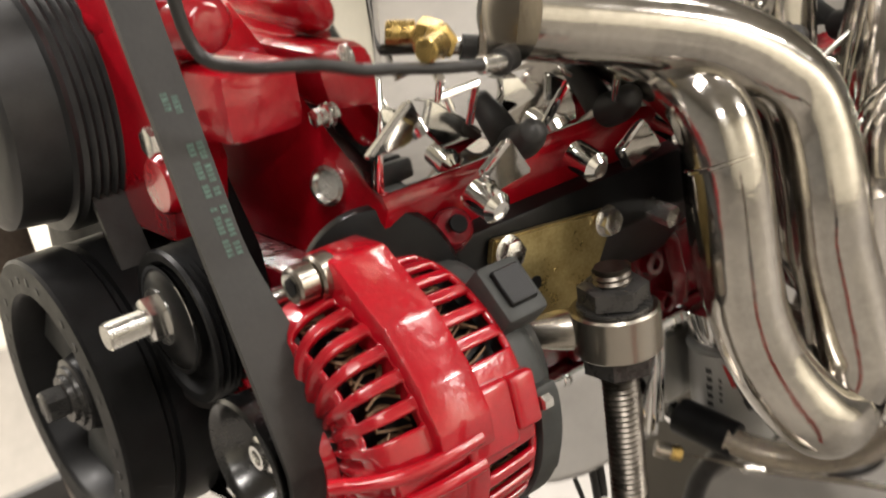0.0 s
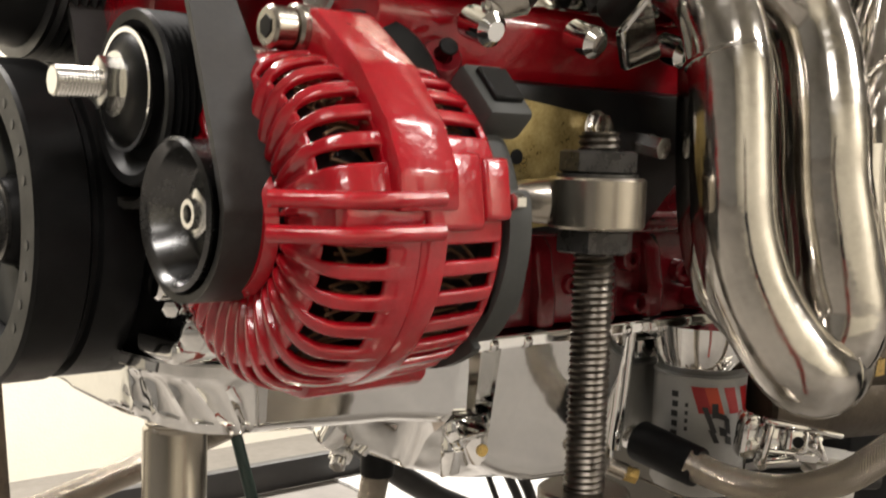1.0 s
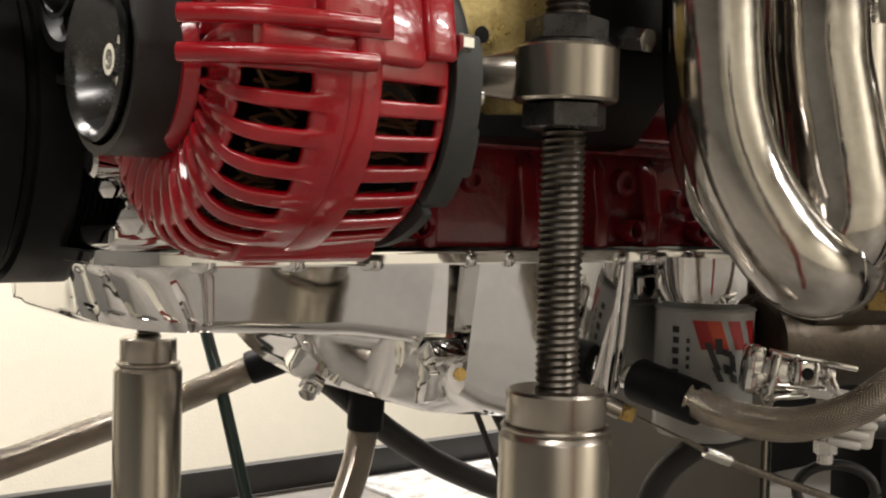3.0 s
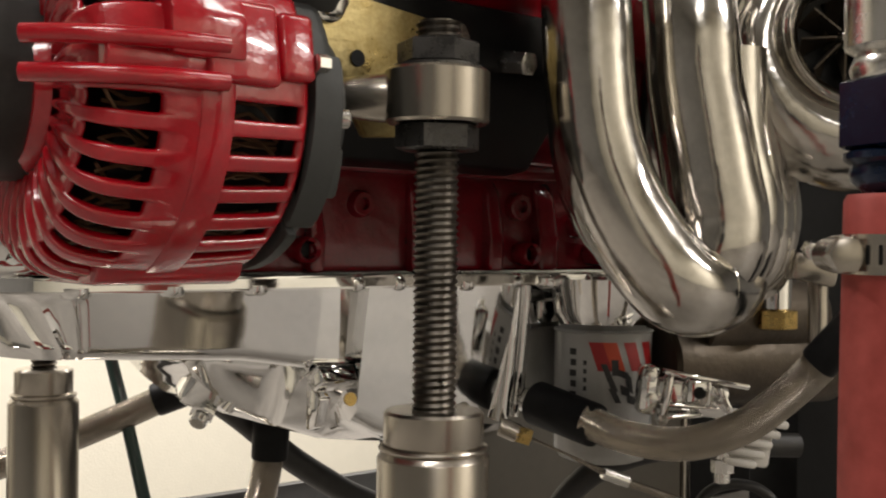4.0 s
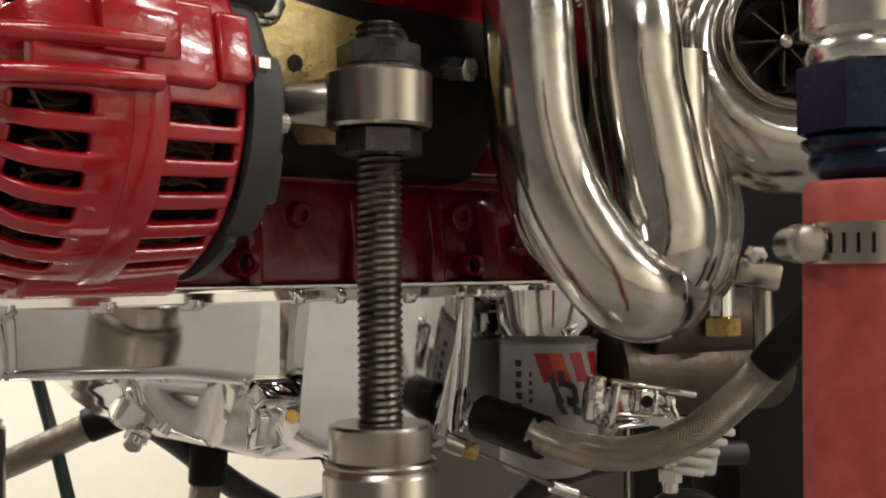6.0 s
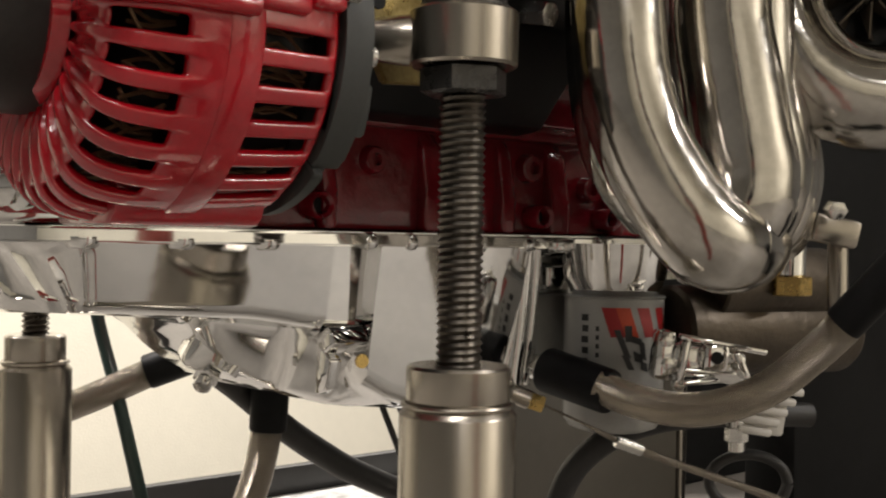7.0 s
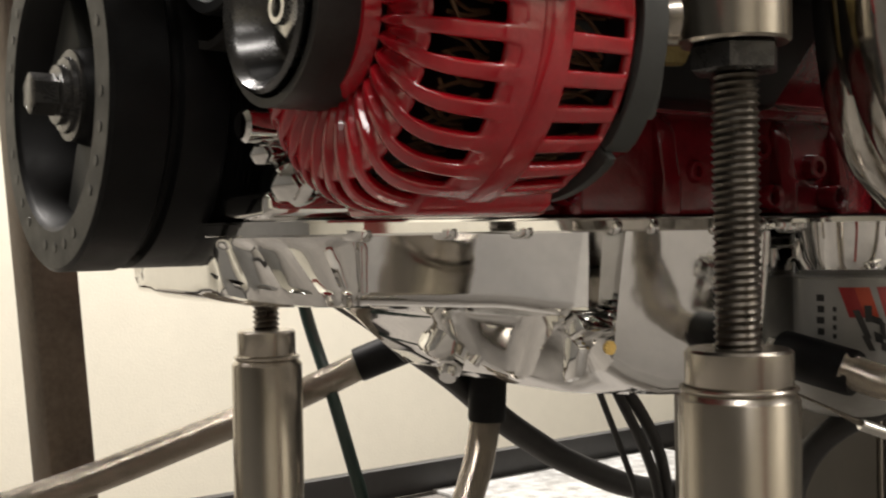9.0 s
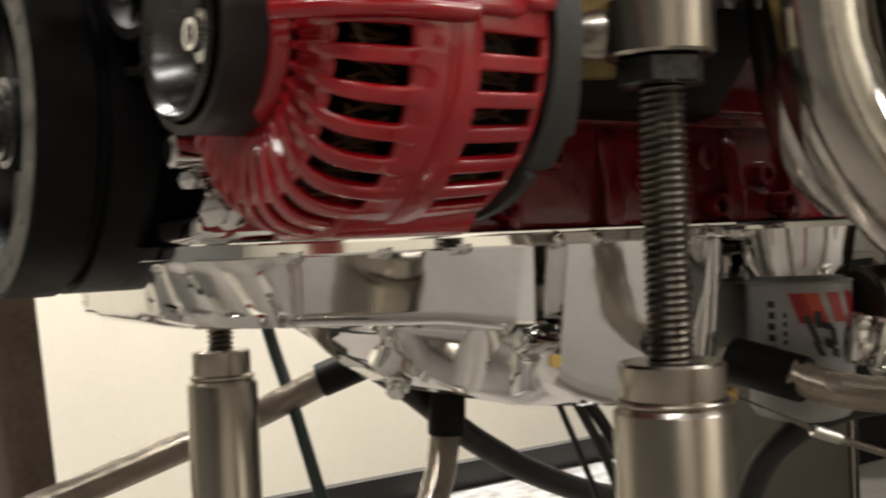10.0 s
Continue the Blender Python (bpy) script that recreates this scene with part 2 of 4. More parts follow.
# ---- the room ----
bm = B()
span(bm, (-4.0, -4.0, -0.1), (6.5, 3.05, 0.0), 0)
setting("floor", bm, FLOOR, "grey concrete floor with faint stains", "floor")
bm = B()
span(bm, (-4.0, 3.05, -0.1), (6.5, 3.2, 2.9), 0)
setting("wall_north", bm, WALL, "cream painted wall behind the engine", "wall")
bm = B()
span(bm, (-4.15, -4.15, -0.1), (6.65, -4.0, 2.9), 0)
setting("wall_south", bm, WALL, "cream painted wall of the workshop", "wall")
# Side walls added out of view; their grey gives the tubes dark edges.
bm = B()
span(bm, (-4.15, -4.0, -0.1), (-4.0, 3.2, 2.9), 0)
setting("wall_west", bm, WALL_UNSEEN, "unseen side wall, greyed to darken reflections", "wall")
bm = B()
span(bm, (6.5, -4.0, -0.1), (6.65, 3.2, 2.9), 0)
setting("wall_east", bm, WALL_UNSEEN, "unseen side wall, greyed to darken reflections", "wall")
# Ceiling added out of view, mid grey so that polished parts mirror less light.
bm = B()
span(bm, (-4.15, -4.15, 2.9), (6.65, 3.2, 3.0), 0)
setting("ceiling", bm, CEILING, "unseen ceiling, greyed to darken reflections", "ceiling")
# The floor and its baseboard are built here as a raised platform and strip.
DECK = 0.6
bm = B()
span(bm, (-4.0, -4.0, 0.002), (6.5, 0.9, DECK), 0)
setting("platform", bm, FLOOR, "grey concrete floor, built as a raised platform", "platform")
bm = B()
span(bm, (-4.0, 0.896, DECK + 0.001), (6.5, 0.914, DECK + 0.042), 0.002)
setting("trim", bm, BASE, "dark baseboard, built as a strip along the platform edge", "trim")


# ---- posts that carry the engine ----
def support_post(x, y, top, r_collar, r_tube, r_rod, rod_top, label):
    p = thing("support_post", label, "post", (x, y, DECK), "engine support posts")
    b = B()
    lathe(b, [(DECK + 0.012, 0), (DECK + 0.012, r_tube - 0.001), (DECK + 0.013, r_tube), (top - 0.0245, r_tube), (top - 0.0235, r_tube - 0.0006), (top - 0.0205, r_collar + 0.001), (top - 0.0195, r_collar), (top - 0.0195, 0)], M(x, y, 0), 56)
    part("tube", b, STEEL, p)
    b = B()
    lathe(b, [(-0.0193, r_collar - 0.0005), (-0.018, r_collar), (-0.0015, r_collar), (0, r_collar - 0.0015), (0, r_rod)], M(x, y, top), 56)
    part("collar", b, STEEL, p, "turned steel collar with a chamfered rim")
    b = B()
    ring = [Vector((x + (r_collar + 0.0012) * math.cos(radians(k * 6)), y + (r_collar + 0.0012) * math.sin(radians(k * 6)), top - 0.0192)) for k in range(61)]
    ring[-1] = ring[0]
    tube(b, ring, 0.0014, 8, 2, False)
    part("weld_bead", b, STEEL, p)
    b = B()
    thread(b, M(x, y, top - 0.02), r_rod, 0.0016, 0.0037, rod_top - top + 0.02, 32)
    part("threaded_rod", b, THREAD, p, "dark steel threaded rod")
    b = B()
    box(b, (0.16, 0.16, 0.012), M(x, y, DECK + 0.006), 0.002)
    part("base_plate", b, STEEL, p)
    return p


near_post = support_post(0, 0, 0.9, 0.026, 0.0292, 0.0117, 1.1, "turned steel support post with a dark threaded rod")
far_post = support_post(-0.076, 0.356, 0.892, 0.0205, 0.0247, 0.0095, 1.0, "slimmer steel support post under the far side")

mount = thing("engine_mount", "steel mount eye and gold plate clamped on the threaded rod", "mount", (0, 0, 1.03))
b = B()
hexagon(b, M(0, 0, 1.0335, 0, 0, 34), 0.0222, 0.0135, 0.0118)
part("lower_nut", b, NUT, mount, "black oxide hex nut")
b = B()
lathe(b, [(0, 0.0119), (0, 0.0255), (0.0015, 0.027), (0.0265, 0.027), (0.028, 0.0255), (0.028, 0.0119)], M(0, 0, 1.0472), 56, True)
part("eye", b, STEEL, mount, "turned steel eye")
b = B()
hexagon(b, M(0, 0, 1.0774, 0, 0, 14), 0.0212, 0.0125, 0.0118)
part("upper_nut", b, NUT, mount, "black oxide hex nut")
b = B()
lathe(b, [(0, 0.0119), (0, 0.0225), (0.0018, 0.0225), (0.0018, 0.0119)], M(0, 0, 1.0754), 40, True)
part("washer", b, NUT, mount)
b = B()
tube(b, [(-0.012, 0.015, 1.061), (-0.022, 0.024, 1.061), (-0.032, 0.034, 1.061), (-0.042, 0.05, 1.061)], 0.012, 24, 4, radii=[0.0135, 0.0125, 0.0105, 0.0075])
part("arm", b, STEEL, mount)
b = B()
plate = [(-0.046, 1.122), (0.05, 1.111), (0.052, 1.098), (0.018, 1.045), (-0.012, 1.043), (-0.05, 1.108)]
vs = [[b.verts.new((x, y, z)) for x, z in plate] for y in (0.047, 0.053)]
b.faces.new(vs[0]), b.faces.new(vs[1])
for i in range(6):
    b.faces.new((vs[0][i], vs[0][(i + 1) % 6], vs[1][(i + 1) % 6], vs[1][i]))
bmesh.ops.bevel(b, geom=b.edges[:], offset=0.0012, segments=2, affect="EDGES")
plate_part = part("mount_plate", b, GOLD, mount, "gold zinc-plated steel plate")
for x, z in ((-0.037, 1.112), (0.047, 1.104)):
    b = B()
    hexagon(b, pose(x, 0.047, z, 90, 0, 0), 0.0085, 0.008)
    lathe(b, [(0, 0.0095), (0.0015, 0.0105), (0.002, 0.0095), (0.002, 0)], pose(x, 0.047, z, 90, 0, 0), 24)
    part("bolt", b, BRIGHT, plate_part, "bright zinc bolt")
b = B()
lathe(b, [(0, 0.0045), (0.0008, 0.0045), (0.0008, 0)], pose(-0.018, 0.0468, 1.085, 90, 0, 0), 20)
part("bolt_hole", b, BLACK, plate_part)
b = B()
prism(b, [(0.054, 1.09), (0.054, 1.128), (0.1, 1.135), (0.14, 1.06), (0.14, 1.03), (0.1, 1.035)], -0.07, 0.16, None, 0.003)
part("black_bracket", b, BLACK, mount, "black cast bracket bolted to the block")
for x, z in ((0.096, 1.098),):
    b = B()
    hexagon(b, pose(x, 0.062, z, 100, 0, 0), 0.0075, 0.03)
    part("bracket_bolt", b, BRIGHT, mount)

# ---- engine block ----
block = thing("engine_block", "red painted V8 engine block with bosses and ribs", "engine block", (0.1, 0.24, 0.966))
# The lower block's shade is put into its red; the bank keeps the lit one.
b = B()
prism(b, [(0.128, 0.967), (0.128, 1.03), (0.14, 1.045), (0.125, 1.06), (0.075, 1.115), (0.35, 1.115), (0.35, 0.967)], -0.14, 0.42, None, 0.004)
part("casting", b, RED_SHADED, block)
b = B()
prism(b, [(0.0755, 1.114), (0.055, 1.16), (0.06, 1.171), (0.178, 1.27), (0.33, 1.27), (0.43, 1.15), (0.4, 1.114)], -0.112, 0.42, None, 0.004)
part("cylinder_bank", b, RED, block)
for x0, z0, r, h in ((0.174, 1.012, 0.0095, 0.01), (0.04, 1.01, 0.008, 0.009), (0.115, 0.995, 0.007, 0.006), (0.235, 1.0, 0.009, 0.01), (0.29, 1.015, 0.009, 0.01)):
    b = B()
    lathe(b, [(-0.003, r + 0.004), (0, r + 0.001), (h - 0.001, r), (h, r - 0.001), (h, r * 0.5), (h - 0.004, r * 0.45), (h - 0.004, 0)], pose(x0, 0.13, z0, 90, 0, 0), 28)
    part("boss", b, RED_SHADED, block)
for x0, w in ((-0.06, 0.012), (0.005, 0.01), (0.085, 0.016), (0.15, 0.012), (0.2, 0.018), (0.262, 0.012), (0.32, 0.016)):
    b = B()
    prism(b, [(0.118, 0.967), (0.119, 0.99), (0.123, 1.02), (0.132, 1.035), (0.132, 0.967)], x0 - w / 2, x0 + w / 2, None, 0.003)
    part("rib", b, RED_SHADED, block)
for x0, z0 in ((-0.004, 0.981), (0.179, 0.979), (0.25, 0.979)):
    b = B()
    lathe(b, [(0, 0.0085), (0.012, 0.0085), (0.014, 0.0072), (0.012, 0.0055), (0.004, 0.0052), (0.004, 0)], pose(x0, 0.127, z0, 90, 0, 0), 28)
    hollow = part("hollow_boss", b, RED_SHADED, block)
    b = B()
    lathe(b, [(0, 0.0052), (0.0008, 0.005), (0.0008, 0)], pose(x0, 0.1222, z0, 90, 0, 0), 24)
    part("dark_hole", b, BLACK, hollow)
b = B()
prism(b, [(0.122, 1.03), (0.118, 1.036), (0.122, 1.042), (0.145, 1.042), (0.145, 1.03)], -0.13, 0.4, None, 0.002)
part("ledge", b, RED_SHADED, block)
b = B()
lathe(b, [(0, 0.014), (0.016, 0.012), (0.018, 0.01), (0.018, 0.0055), (0.006, 0.005), (0.006, 0)], along((-0.066, 0.066, 1.13), (-0.076, 0.036, 1.147)), 30)
tapped = part("threaded_boss", b, RED_SHADED, block)
b = B()
lathe(b, [(0, 0.0055), (0.001, 0.005), (0.001, 0)], along((-0.0735, 0.0435, 1.1425), (-0.0775, 0.0315, 1.1493)), 24)
part("dark_hole", b, BLACK, tapped)
b = B()
lathe(b, [(0, 0.0125), (0.007, 0.012), (0.008, 0.0095), (0.004, 0.0085), (0.003, 0)], along((-0.112, 0.105, 1.168), (-0.126, 0.1, 1.17)), 28)
part("core_plug", b, BRIGHT, block, "bright metal core plug")
b = B()
prism(b, [(0.14, 0.97), (0.15, 1.13), (0.19, 1.2), (0.3, 1.2), (0.34, 1.13), (0.35, 0.97)], -0.165, -0.141, None, 0.004)
part("front_cover", b, DAMPER, block, "dark front timing cover")
b = B()
prism(b, [(0.335, 1.02), (0.32, 1.12), (0.42, 1.13), (0.49, 1.115), (0.5, 1.06), (0.42, 1.02)], -0.16, -0.14, None, 0.006)
part("accessory_bracket", b, DAMPER, block, "dark bracket on the far side of the front")
for y, z in ((0.145, 0.985), (0.15, 1.03), (0.155, 1.08), (0.17, 1.15)):
    b = B()
    hexagon(b, pose(-0.165, y, z, 0, -90, 0), 0.0065, 0.008)
    lathe(b, [(0, 0.009), (0.002, 0.009), (0.002, 0)], pose(-0.165, y, z, 0, -90, 0), 20)
    part("cover_bolt", b, BRIGHT, block)

b = B()
rod(b, (-0.2, 0.13, 1.011), (-0.16, 0.13, 1.011), 0.0085, 0.002)
part("dowel_sleeve", b, POLISH, block, "polished sleeve")
for x, y, z, r in ((-0.17, 0.13, 0.984, 0.012), (-0.16, 0.128, 0.986, 0.009), (-0.178, 0.14, 1.0, 0.008)):
    b = B()
    lathe(b, [(0, r), (0.008, r * 0.9), (0.011, r * 0.6), (0.012, 0)], pose(x, y, z, 100, 0, -50), 24)
    hexagon(b, pose(x, y, z, 100, 0, -50) @ Matrix.Translation((0, 0, 0.01)), r * 0.6, 0.007)
    part("cover_stud", b, POLISH, block, "polished stud and washer")
b = B()
box(b, (0.05, 0.05, 0.014), M(-0.165, 0.15, 0.973), 0.004, 3)
part("cover_foot", b, POLISH, block)

# ---- oil pan ----
pan = thing("oil_pan", "mirror-polished cast aluminium oil pan with a deep rear sump", "oil pan", (0.03, 0.24, 0.85))
MID = 0.241


def pan_section(x, half, wall_in, z_side, z_belly, belly):
    """Half outline from the rail down the side, across the bottom."""
    z_top = 0.9575
    y0 = MID - half
    wall_in *= 1.5
    pts = [(y0, z_top), (y0 + wall_in * 0.4, z_top - (z_top - z_side) * 0.4), (y0 + wall_in * 0.85, z_side + 0.006), (y0 + wall_in + 0.004, z_side),
           (MID - belly - 0.008, z_side + 0.05 * (z_belly - z_side)), (MID - belly, z_side + 0.3 * (z_belly - z_side)), (MID - belly * 0.86, z_side + 0.88 * (z_belly - z_side)), (MID - belly * 0.75, z_belly)]
    return [(x, y, z) for y, z in pts] + [(x, 2 * MID - y, z) for y, z in reversed(pts)]


SECTIONS = []
for k in range(15):
    t = k / 14 * math.pi / 2
    SECTIONS.append((-0.19 + 0.05 * (1 - math.cos(t)), 0.05 + 0.0735 * math.sin(t), 0.004 + 0.003 * math.sin(t), 0.934 - 0.012 * math.sin(t) ** 0.7, 0.93 - 0.011 * math.sin(t), 0.03 + 0.04 * math.sin(t)))
SECTIONS += [(-0.1, 0.1235, 0.007, 0.9195, 0.916, 0.07), (-0.06, 0.1235, 0.007, 0.917, 0.913, 0.07), (-0.05, 0.1235, 0.007, 0.9165, 0.909, 0.066), (-0.04, 0.1235, 0.007, 0.9158, 0.901, 0.063),
             (-0.03, 0.1235, 0.007, 0.9145, 0.89, 0.061), (-0.016, 0.1235, 0.007, 0.9122, 0.879, 0.061), (0.0, 0.1235, 0.007, 0.9095, 0.871, 0.064), (0.008, 0.1235, 0.007, 0.9085, 0.867, 0.07), (0.0105, 0.1095, 0.006, 0.9, 0.866, 0.085),
             (0.0375, 0.1095, 0.006, 0.885, 0.858, 0.088), (0.0405, 0.1255, 0.01, 0.873, 0.856, 0.09), (0.06, 0.1255, 0.012, 0.8625, 0.853, 0.09), (0.09, 0.1255, 0.013, 0.853, 0.85, 0.09),
             (0.13, 0.1255, 0.013, 0.85, 0.848, 0.09), (0.165, 0.1255, 0.013, 0.85, 0.848, 0.09), (0.172, 0.122, 0.013, 0.853, 0.851, 0.09), (0.18, 0.112, 0.012, 0.875, 0.873, 0.09),
             (0.186, 0.108, 0.01, 0.93, 0.927, 0.09), (0.4, 0.108, 0.008, 0.935, 0.932, 0.09)]
runs = [0.0]
for s0, s1 in zip(SECTIONS, SECTIONS[1:]):
    runs.append(runs[-1] + math.hypot(s1[0] - s0[0], s1[1] - s0[1]))


def section_at(run):
    """Section's numbers at a distance along the rail; below zero, across the flat nose."""
    if run <= 0:
        s = list(SECTIONS[0])
        s[1] = max(0.014, s[1] + run)
        s[5] = min(s[5], 0.6 * s[1])
        return s
    k = min(max(i for i, r in enumerate(runs) if r <= run), len(runs) - 2)
    t = min(1.0, (run - runs[k]) / (runs[k + 1] - runs[k]))
    return [u + (v - u) * t for u, v in zip(SECTIONS[k], SECTIONS[k + 1])]


def step(t):
    t = min(1.0, max(0.0, t))
    return t * t * (3 - 2 * t)


PITCH, DEEP, TOP = 0.0185, 0.0026, 0.9575
places = [-0.074 + PITCH / 10 * k for k in range(int(0.214 / (PITCH / 10)))] + [r for r in runs if r > 0.142]
b = B()
rings = []
for u in places:
    shear = 0.95 * (1 - 0.85 * step((u - 0.045) / 0.06)) * (1 - step((u - 0.1) / 0.04))
    base = pan_section(*section_at(u))
    heights = []
    for i in range(7):
        n = 10 if i < 2 else 2 if i < 4 else 1
        heights += [(i, k / n) for k in range(n)]
    heights.append((6, 1.0))
    half = []
    for i, f in heights:
        z = base[i][2] + (base[i + 1][2] - base[i][2]) * f
        run = u + shear * min(TOP - z, 0.036)
        own = pan_section(*section_at(run))
        x, y, z = (p + (q - p) * f for p, q in zip(own[i], own[i + 1]))
        fade = step(run / 0.02) * step((0.1 - u) / 0.006) * step((TOP - z) / 0.006) * (1 if i < 2 else 0.5 if i == 2 else 0)
        s0, s1 = section_at(run - 0.002), section_at(run + 0.002)
        d = math.hypot(s1[0] - s0[0], s1[1] - s0[1]) or 1.0
        dip = DEEP * fade * abs(math.sin(math.pi * u / PITCH))
        half.append((x + dip * (s1[1] - s0[1]) / d, y + dip * (s1[0] - s0[0]) / d, z))
    rings.append([b.verts.new(p) for p in half + [(x, 2 * MID - y, z) for x, y, z in reversed(half)]])
for r0, r1 in zip(rings, rings[1:]):
    for i in range(len(r0) - 1):
        b.faces.new((r0[i], r0[i + 1], r1[i + 1], r1[i]))
b.faces.new(rings[0]), b.faces.new(rings[-1])
part("sump", b, POLISH, pan, "", 48)
b = B()
outline = [(-0.193, MID - 0.05), (-0.189, MID - 0.085), (-0.178, MID - 0.108), (-0.16, MID - 0.122), (-0.14, MID - 0.1275), (0.4, MID - 0.1275)]
outline += [(x, 2 * MID - y) for x, y in reversed(outline)]
lo, hi = [b.verts.new((x, y, 0.9575)) for x, y in outline], [b.verts.new((x, y, 0.9655)) for x, y in outline]
b.faces.new(lo), b.faces.new(hi)
for i in range(len(outline)):
    j = (i + 1) % len(outline)
    b.faces.new((lo[i], lo[j], hi[j], hi[i]))
bmesh.ops.bevel(b, geom=b.edges[:], offset=0.0012, segments=2, affect="EDGES")
part("flange", b, POLISH, pan, "polished flange")
for x in (-0.143, -0.09, -0.038, 0.12, 0.2, 0.27):
    b = B()
    lathe(b, [(0.0, 0), (0.0, 0.006), (0.0012, 0.0078), (0.003, 0.0085), (0.006, 0.0085), (0.006, 0)], M(x, 0.1205, 0.9545), 28)
    part("bolt_boss", b, POLISH, pan)
for x in (0.032, 0.063, 0.165, 0.235):
    b = B()
    box(b, (0.012, 0.01, 0.011), M(x, 0.1175, 0.9605), 0.0045, 3)
    part("clamp_lug", b, POLISH, pan)
for outline, x0, x1 in (([(0.14, 0.912), (0.1285, 0.91), (0.121, 0.9), (0.131, 0.893), (0.14, 0.893)], 0.0112, 0.037), ([(0.14, 0.9), (0.125, 0.89), (0.13, 0.872), (0.14, 0.868)], 0.0105, 0.0195)):
    b = B()
    prism(b, outline, x0, x1, None, 0.0013)
    part("cast_facet", b, POLISH, pan)
# Small brass disc that stands for a yellow reflection on the facet.
b = B()
lathe(b, [(0, 0), (0, 0.0035), (0.0012, 0.0042), (0.003, 0.0042), (0.003, 0)], pose(0.03, 0.1215, 0.889, 90, 0, -10), 24)
part("yellow_glint", b, BRASS, pan, "small yellow disc for a reflection in the pan facet")
b = B()
lathe(b, [(0, 0.03), (0.012, 0.036), (0.026, 0.038), (0.036, 0.04)], M(0.241, 0.104, 0.9255), 48)
b.faces.new([v for v in b.verts][:48]), b.faces.new([v for v in b.verts][-48:])
part("filter_boss", b, POLISH, pan, "polished filter mounting boss")
b = B()
box(b, (0.05, 0.05, 0.09), M(0.216, 0.165, 0.908), 0.01, 3)
part("filter_housing", b, POLISH, pan)
for x, y, r in ((0.17, 0.1275, 0.0065), (0.19, 0.136, 0.005)):
    b = B()
    tube(b, [(x, y - 0.003, 0.957), (x, y - 0.001, 0.93), (x - 0.001, y + 0.001, 0.9), (x - 0.004, y + 0.004, 0.862)], r, 16, 5)
    part("corner_rib", b, POLISH, pan)
for p, q in (((0.0, 0.183, 0.902), (-0.016, 0.195, 0.878)),):
    b = B()
    tube(b, [p, tuple((u + v) / 2 for u, v in zip(p, q)), q], 0.004, 12, 3, radii=[0.006, 0.0035, 0.006])
    part("belly_web", b, POLISH, pan)
# drain block with its fittings
b = B()
box(b, (0.026, 0.03, 0.03), pose(-0.026, 0.206, 0.893, 8, 25, -15), 0.006, 3)
part("drain_block", b, POLISH, pan)
b = B()
hexagon(b, along((-0.026, 0.2, 0.882), (-0.034, 0.194, 0.873)), 0.0085, 0.011)
rod(b, (-0.033, 0.195, 0.874), (-0.037, 0.192, 0.87), 0.0056)
part("drain_plug", b, POLISH, pan)

# ---- oil filter ----
filt = thing("oil_filter", "white oil filter can with red and black printing", "oil filter", (0.241, 0.104, 0.83))
FX, FY, FR = 0.241, 0.104, 0.0352
b = B()
lathe(b, [(0, 0), (0, FR - 0.012), (0.003, FR - 0.004), (0.009, FR), (0.0935, FR), (0.0945, FR + 0.0012), (0.0955, FR), (0.0955, 0)], M(FX, FY, 0.83), 64)
can = part("can", b, FILTER, filt)


def wrap(bm, poly, r=FR + 0.0003):
    """A printed patch on the can: (degrees round, metres up) corners."""
    n = 8
    cols = []
    (a0, z0), (a1, z1), (a2, z2), (a3, z3) = poly
    for k in range(n + 1):
        t = k / n
        col = []
        for (p, q), (u, v) in (((a0, z0), (a1, z1)), ((a3, z3), (a2, z2))):
            a, z = p + (u - p) * t, q + (v - q) * t
            col.append(bm.verts.new((FX + r * math.cos(radians(a)), FY + r * math.sin(radians(a)), z)))
        cols.append(col)
    for c0, c1 in zip(cols, cols[1:]):
        bm.faces.new((c0[0], c1[0], c1[1], c0[1]))


LOGO = 206
for da, mat, name in ((0, INK_RED, "red_stripe"), (16, INK_ORANGE, "orange_stripe"), (40, INK_RED, "red_stripe"), (66, INK_RED, "red_stripe")):
    b = B()
    wrap(b, [(LOGO + da, 0.918), (LOGO + da + 16, 0.918), (LOGO + da + 27, 0.898), (LOGO + da + 11, 0.898)])
    part(name, b, mat, can)
for corners in ([(14, 0.903), (21, 0.903), (34, 0.884), (27, 0.884)], [(26, 0.906), (34, 0.906), (35, 0.895), (27, 0.895)], [(31, 0.9), (46, 0.897), (48, 0.892), (33, 0.895)], [(42, 0.897), (50, 0.894), (53, 0.882), (46, 0.884)],
                [(23, 0.886), (30, 0.886), (38, 0.876), (31, 0.876)], [(36, 0.889), (47, 0.886), (49, 0.88), (38, 0.882)], [(45, 0.882), (54, 0.88), (55, 0.874), (46, 0.876)]):
    b = B()
    wrap(b, [(LOGO + a, z) for a, z in corners], FR + 0.0006)
    part("black_emblem", b, INK, can)
for i in range(5):
    b = B()
    wrap(b, [(LOGO - 24 + (i % 2), 0.913 - i * 0.0075), (LOGO - 15, 0.913 - i * 0.0075), (LOGO - 15, 0.9085 - i * 0.0075), (LOGO - 24 + (i % 2), 0.9085 - i * 0.0075)])
    part("print_bar", b, INK, can)
for i in range(4):
    b = B()
    wrap(b, [(LOGO - 6, 0.905 - i * 0.006), (LOGO - 2, 0.905 - i * 0.006), (LOGO - 2, 0.9018 - i * 0.006), (LOGO - 6, 0.9018 - i * 0.006)])
    part("print_bar", b, INK, can)

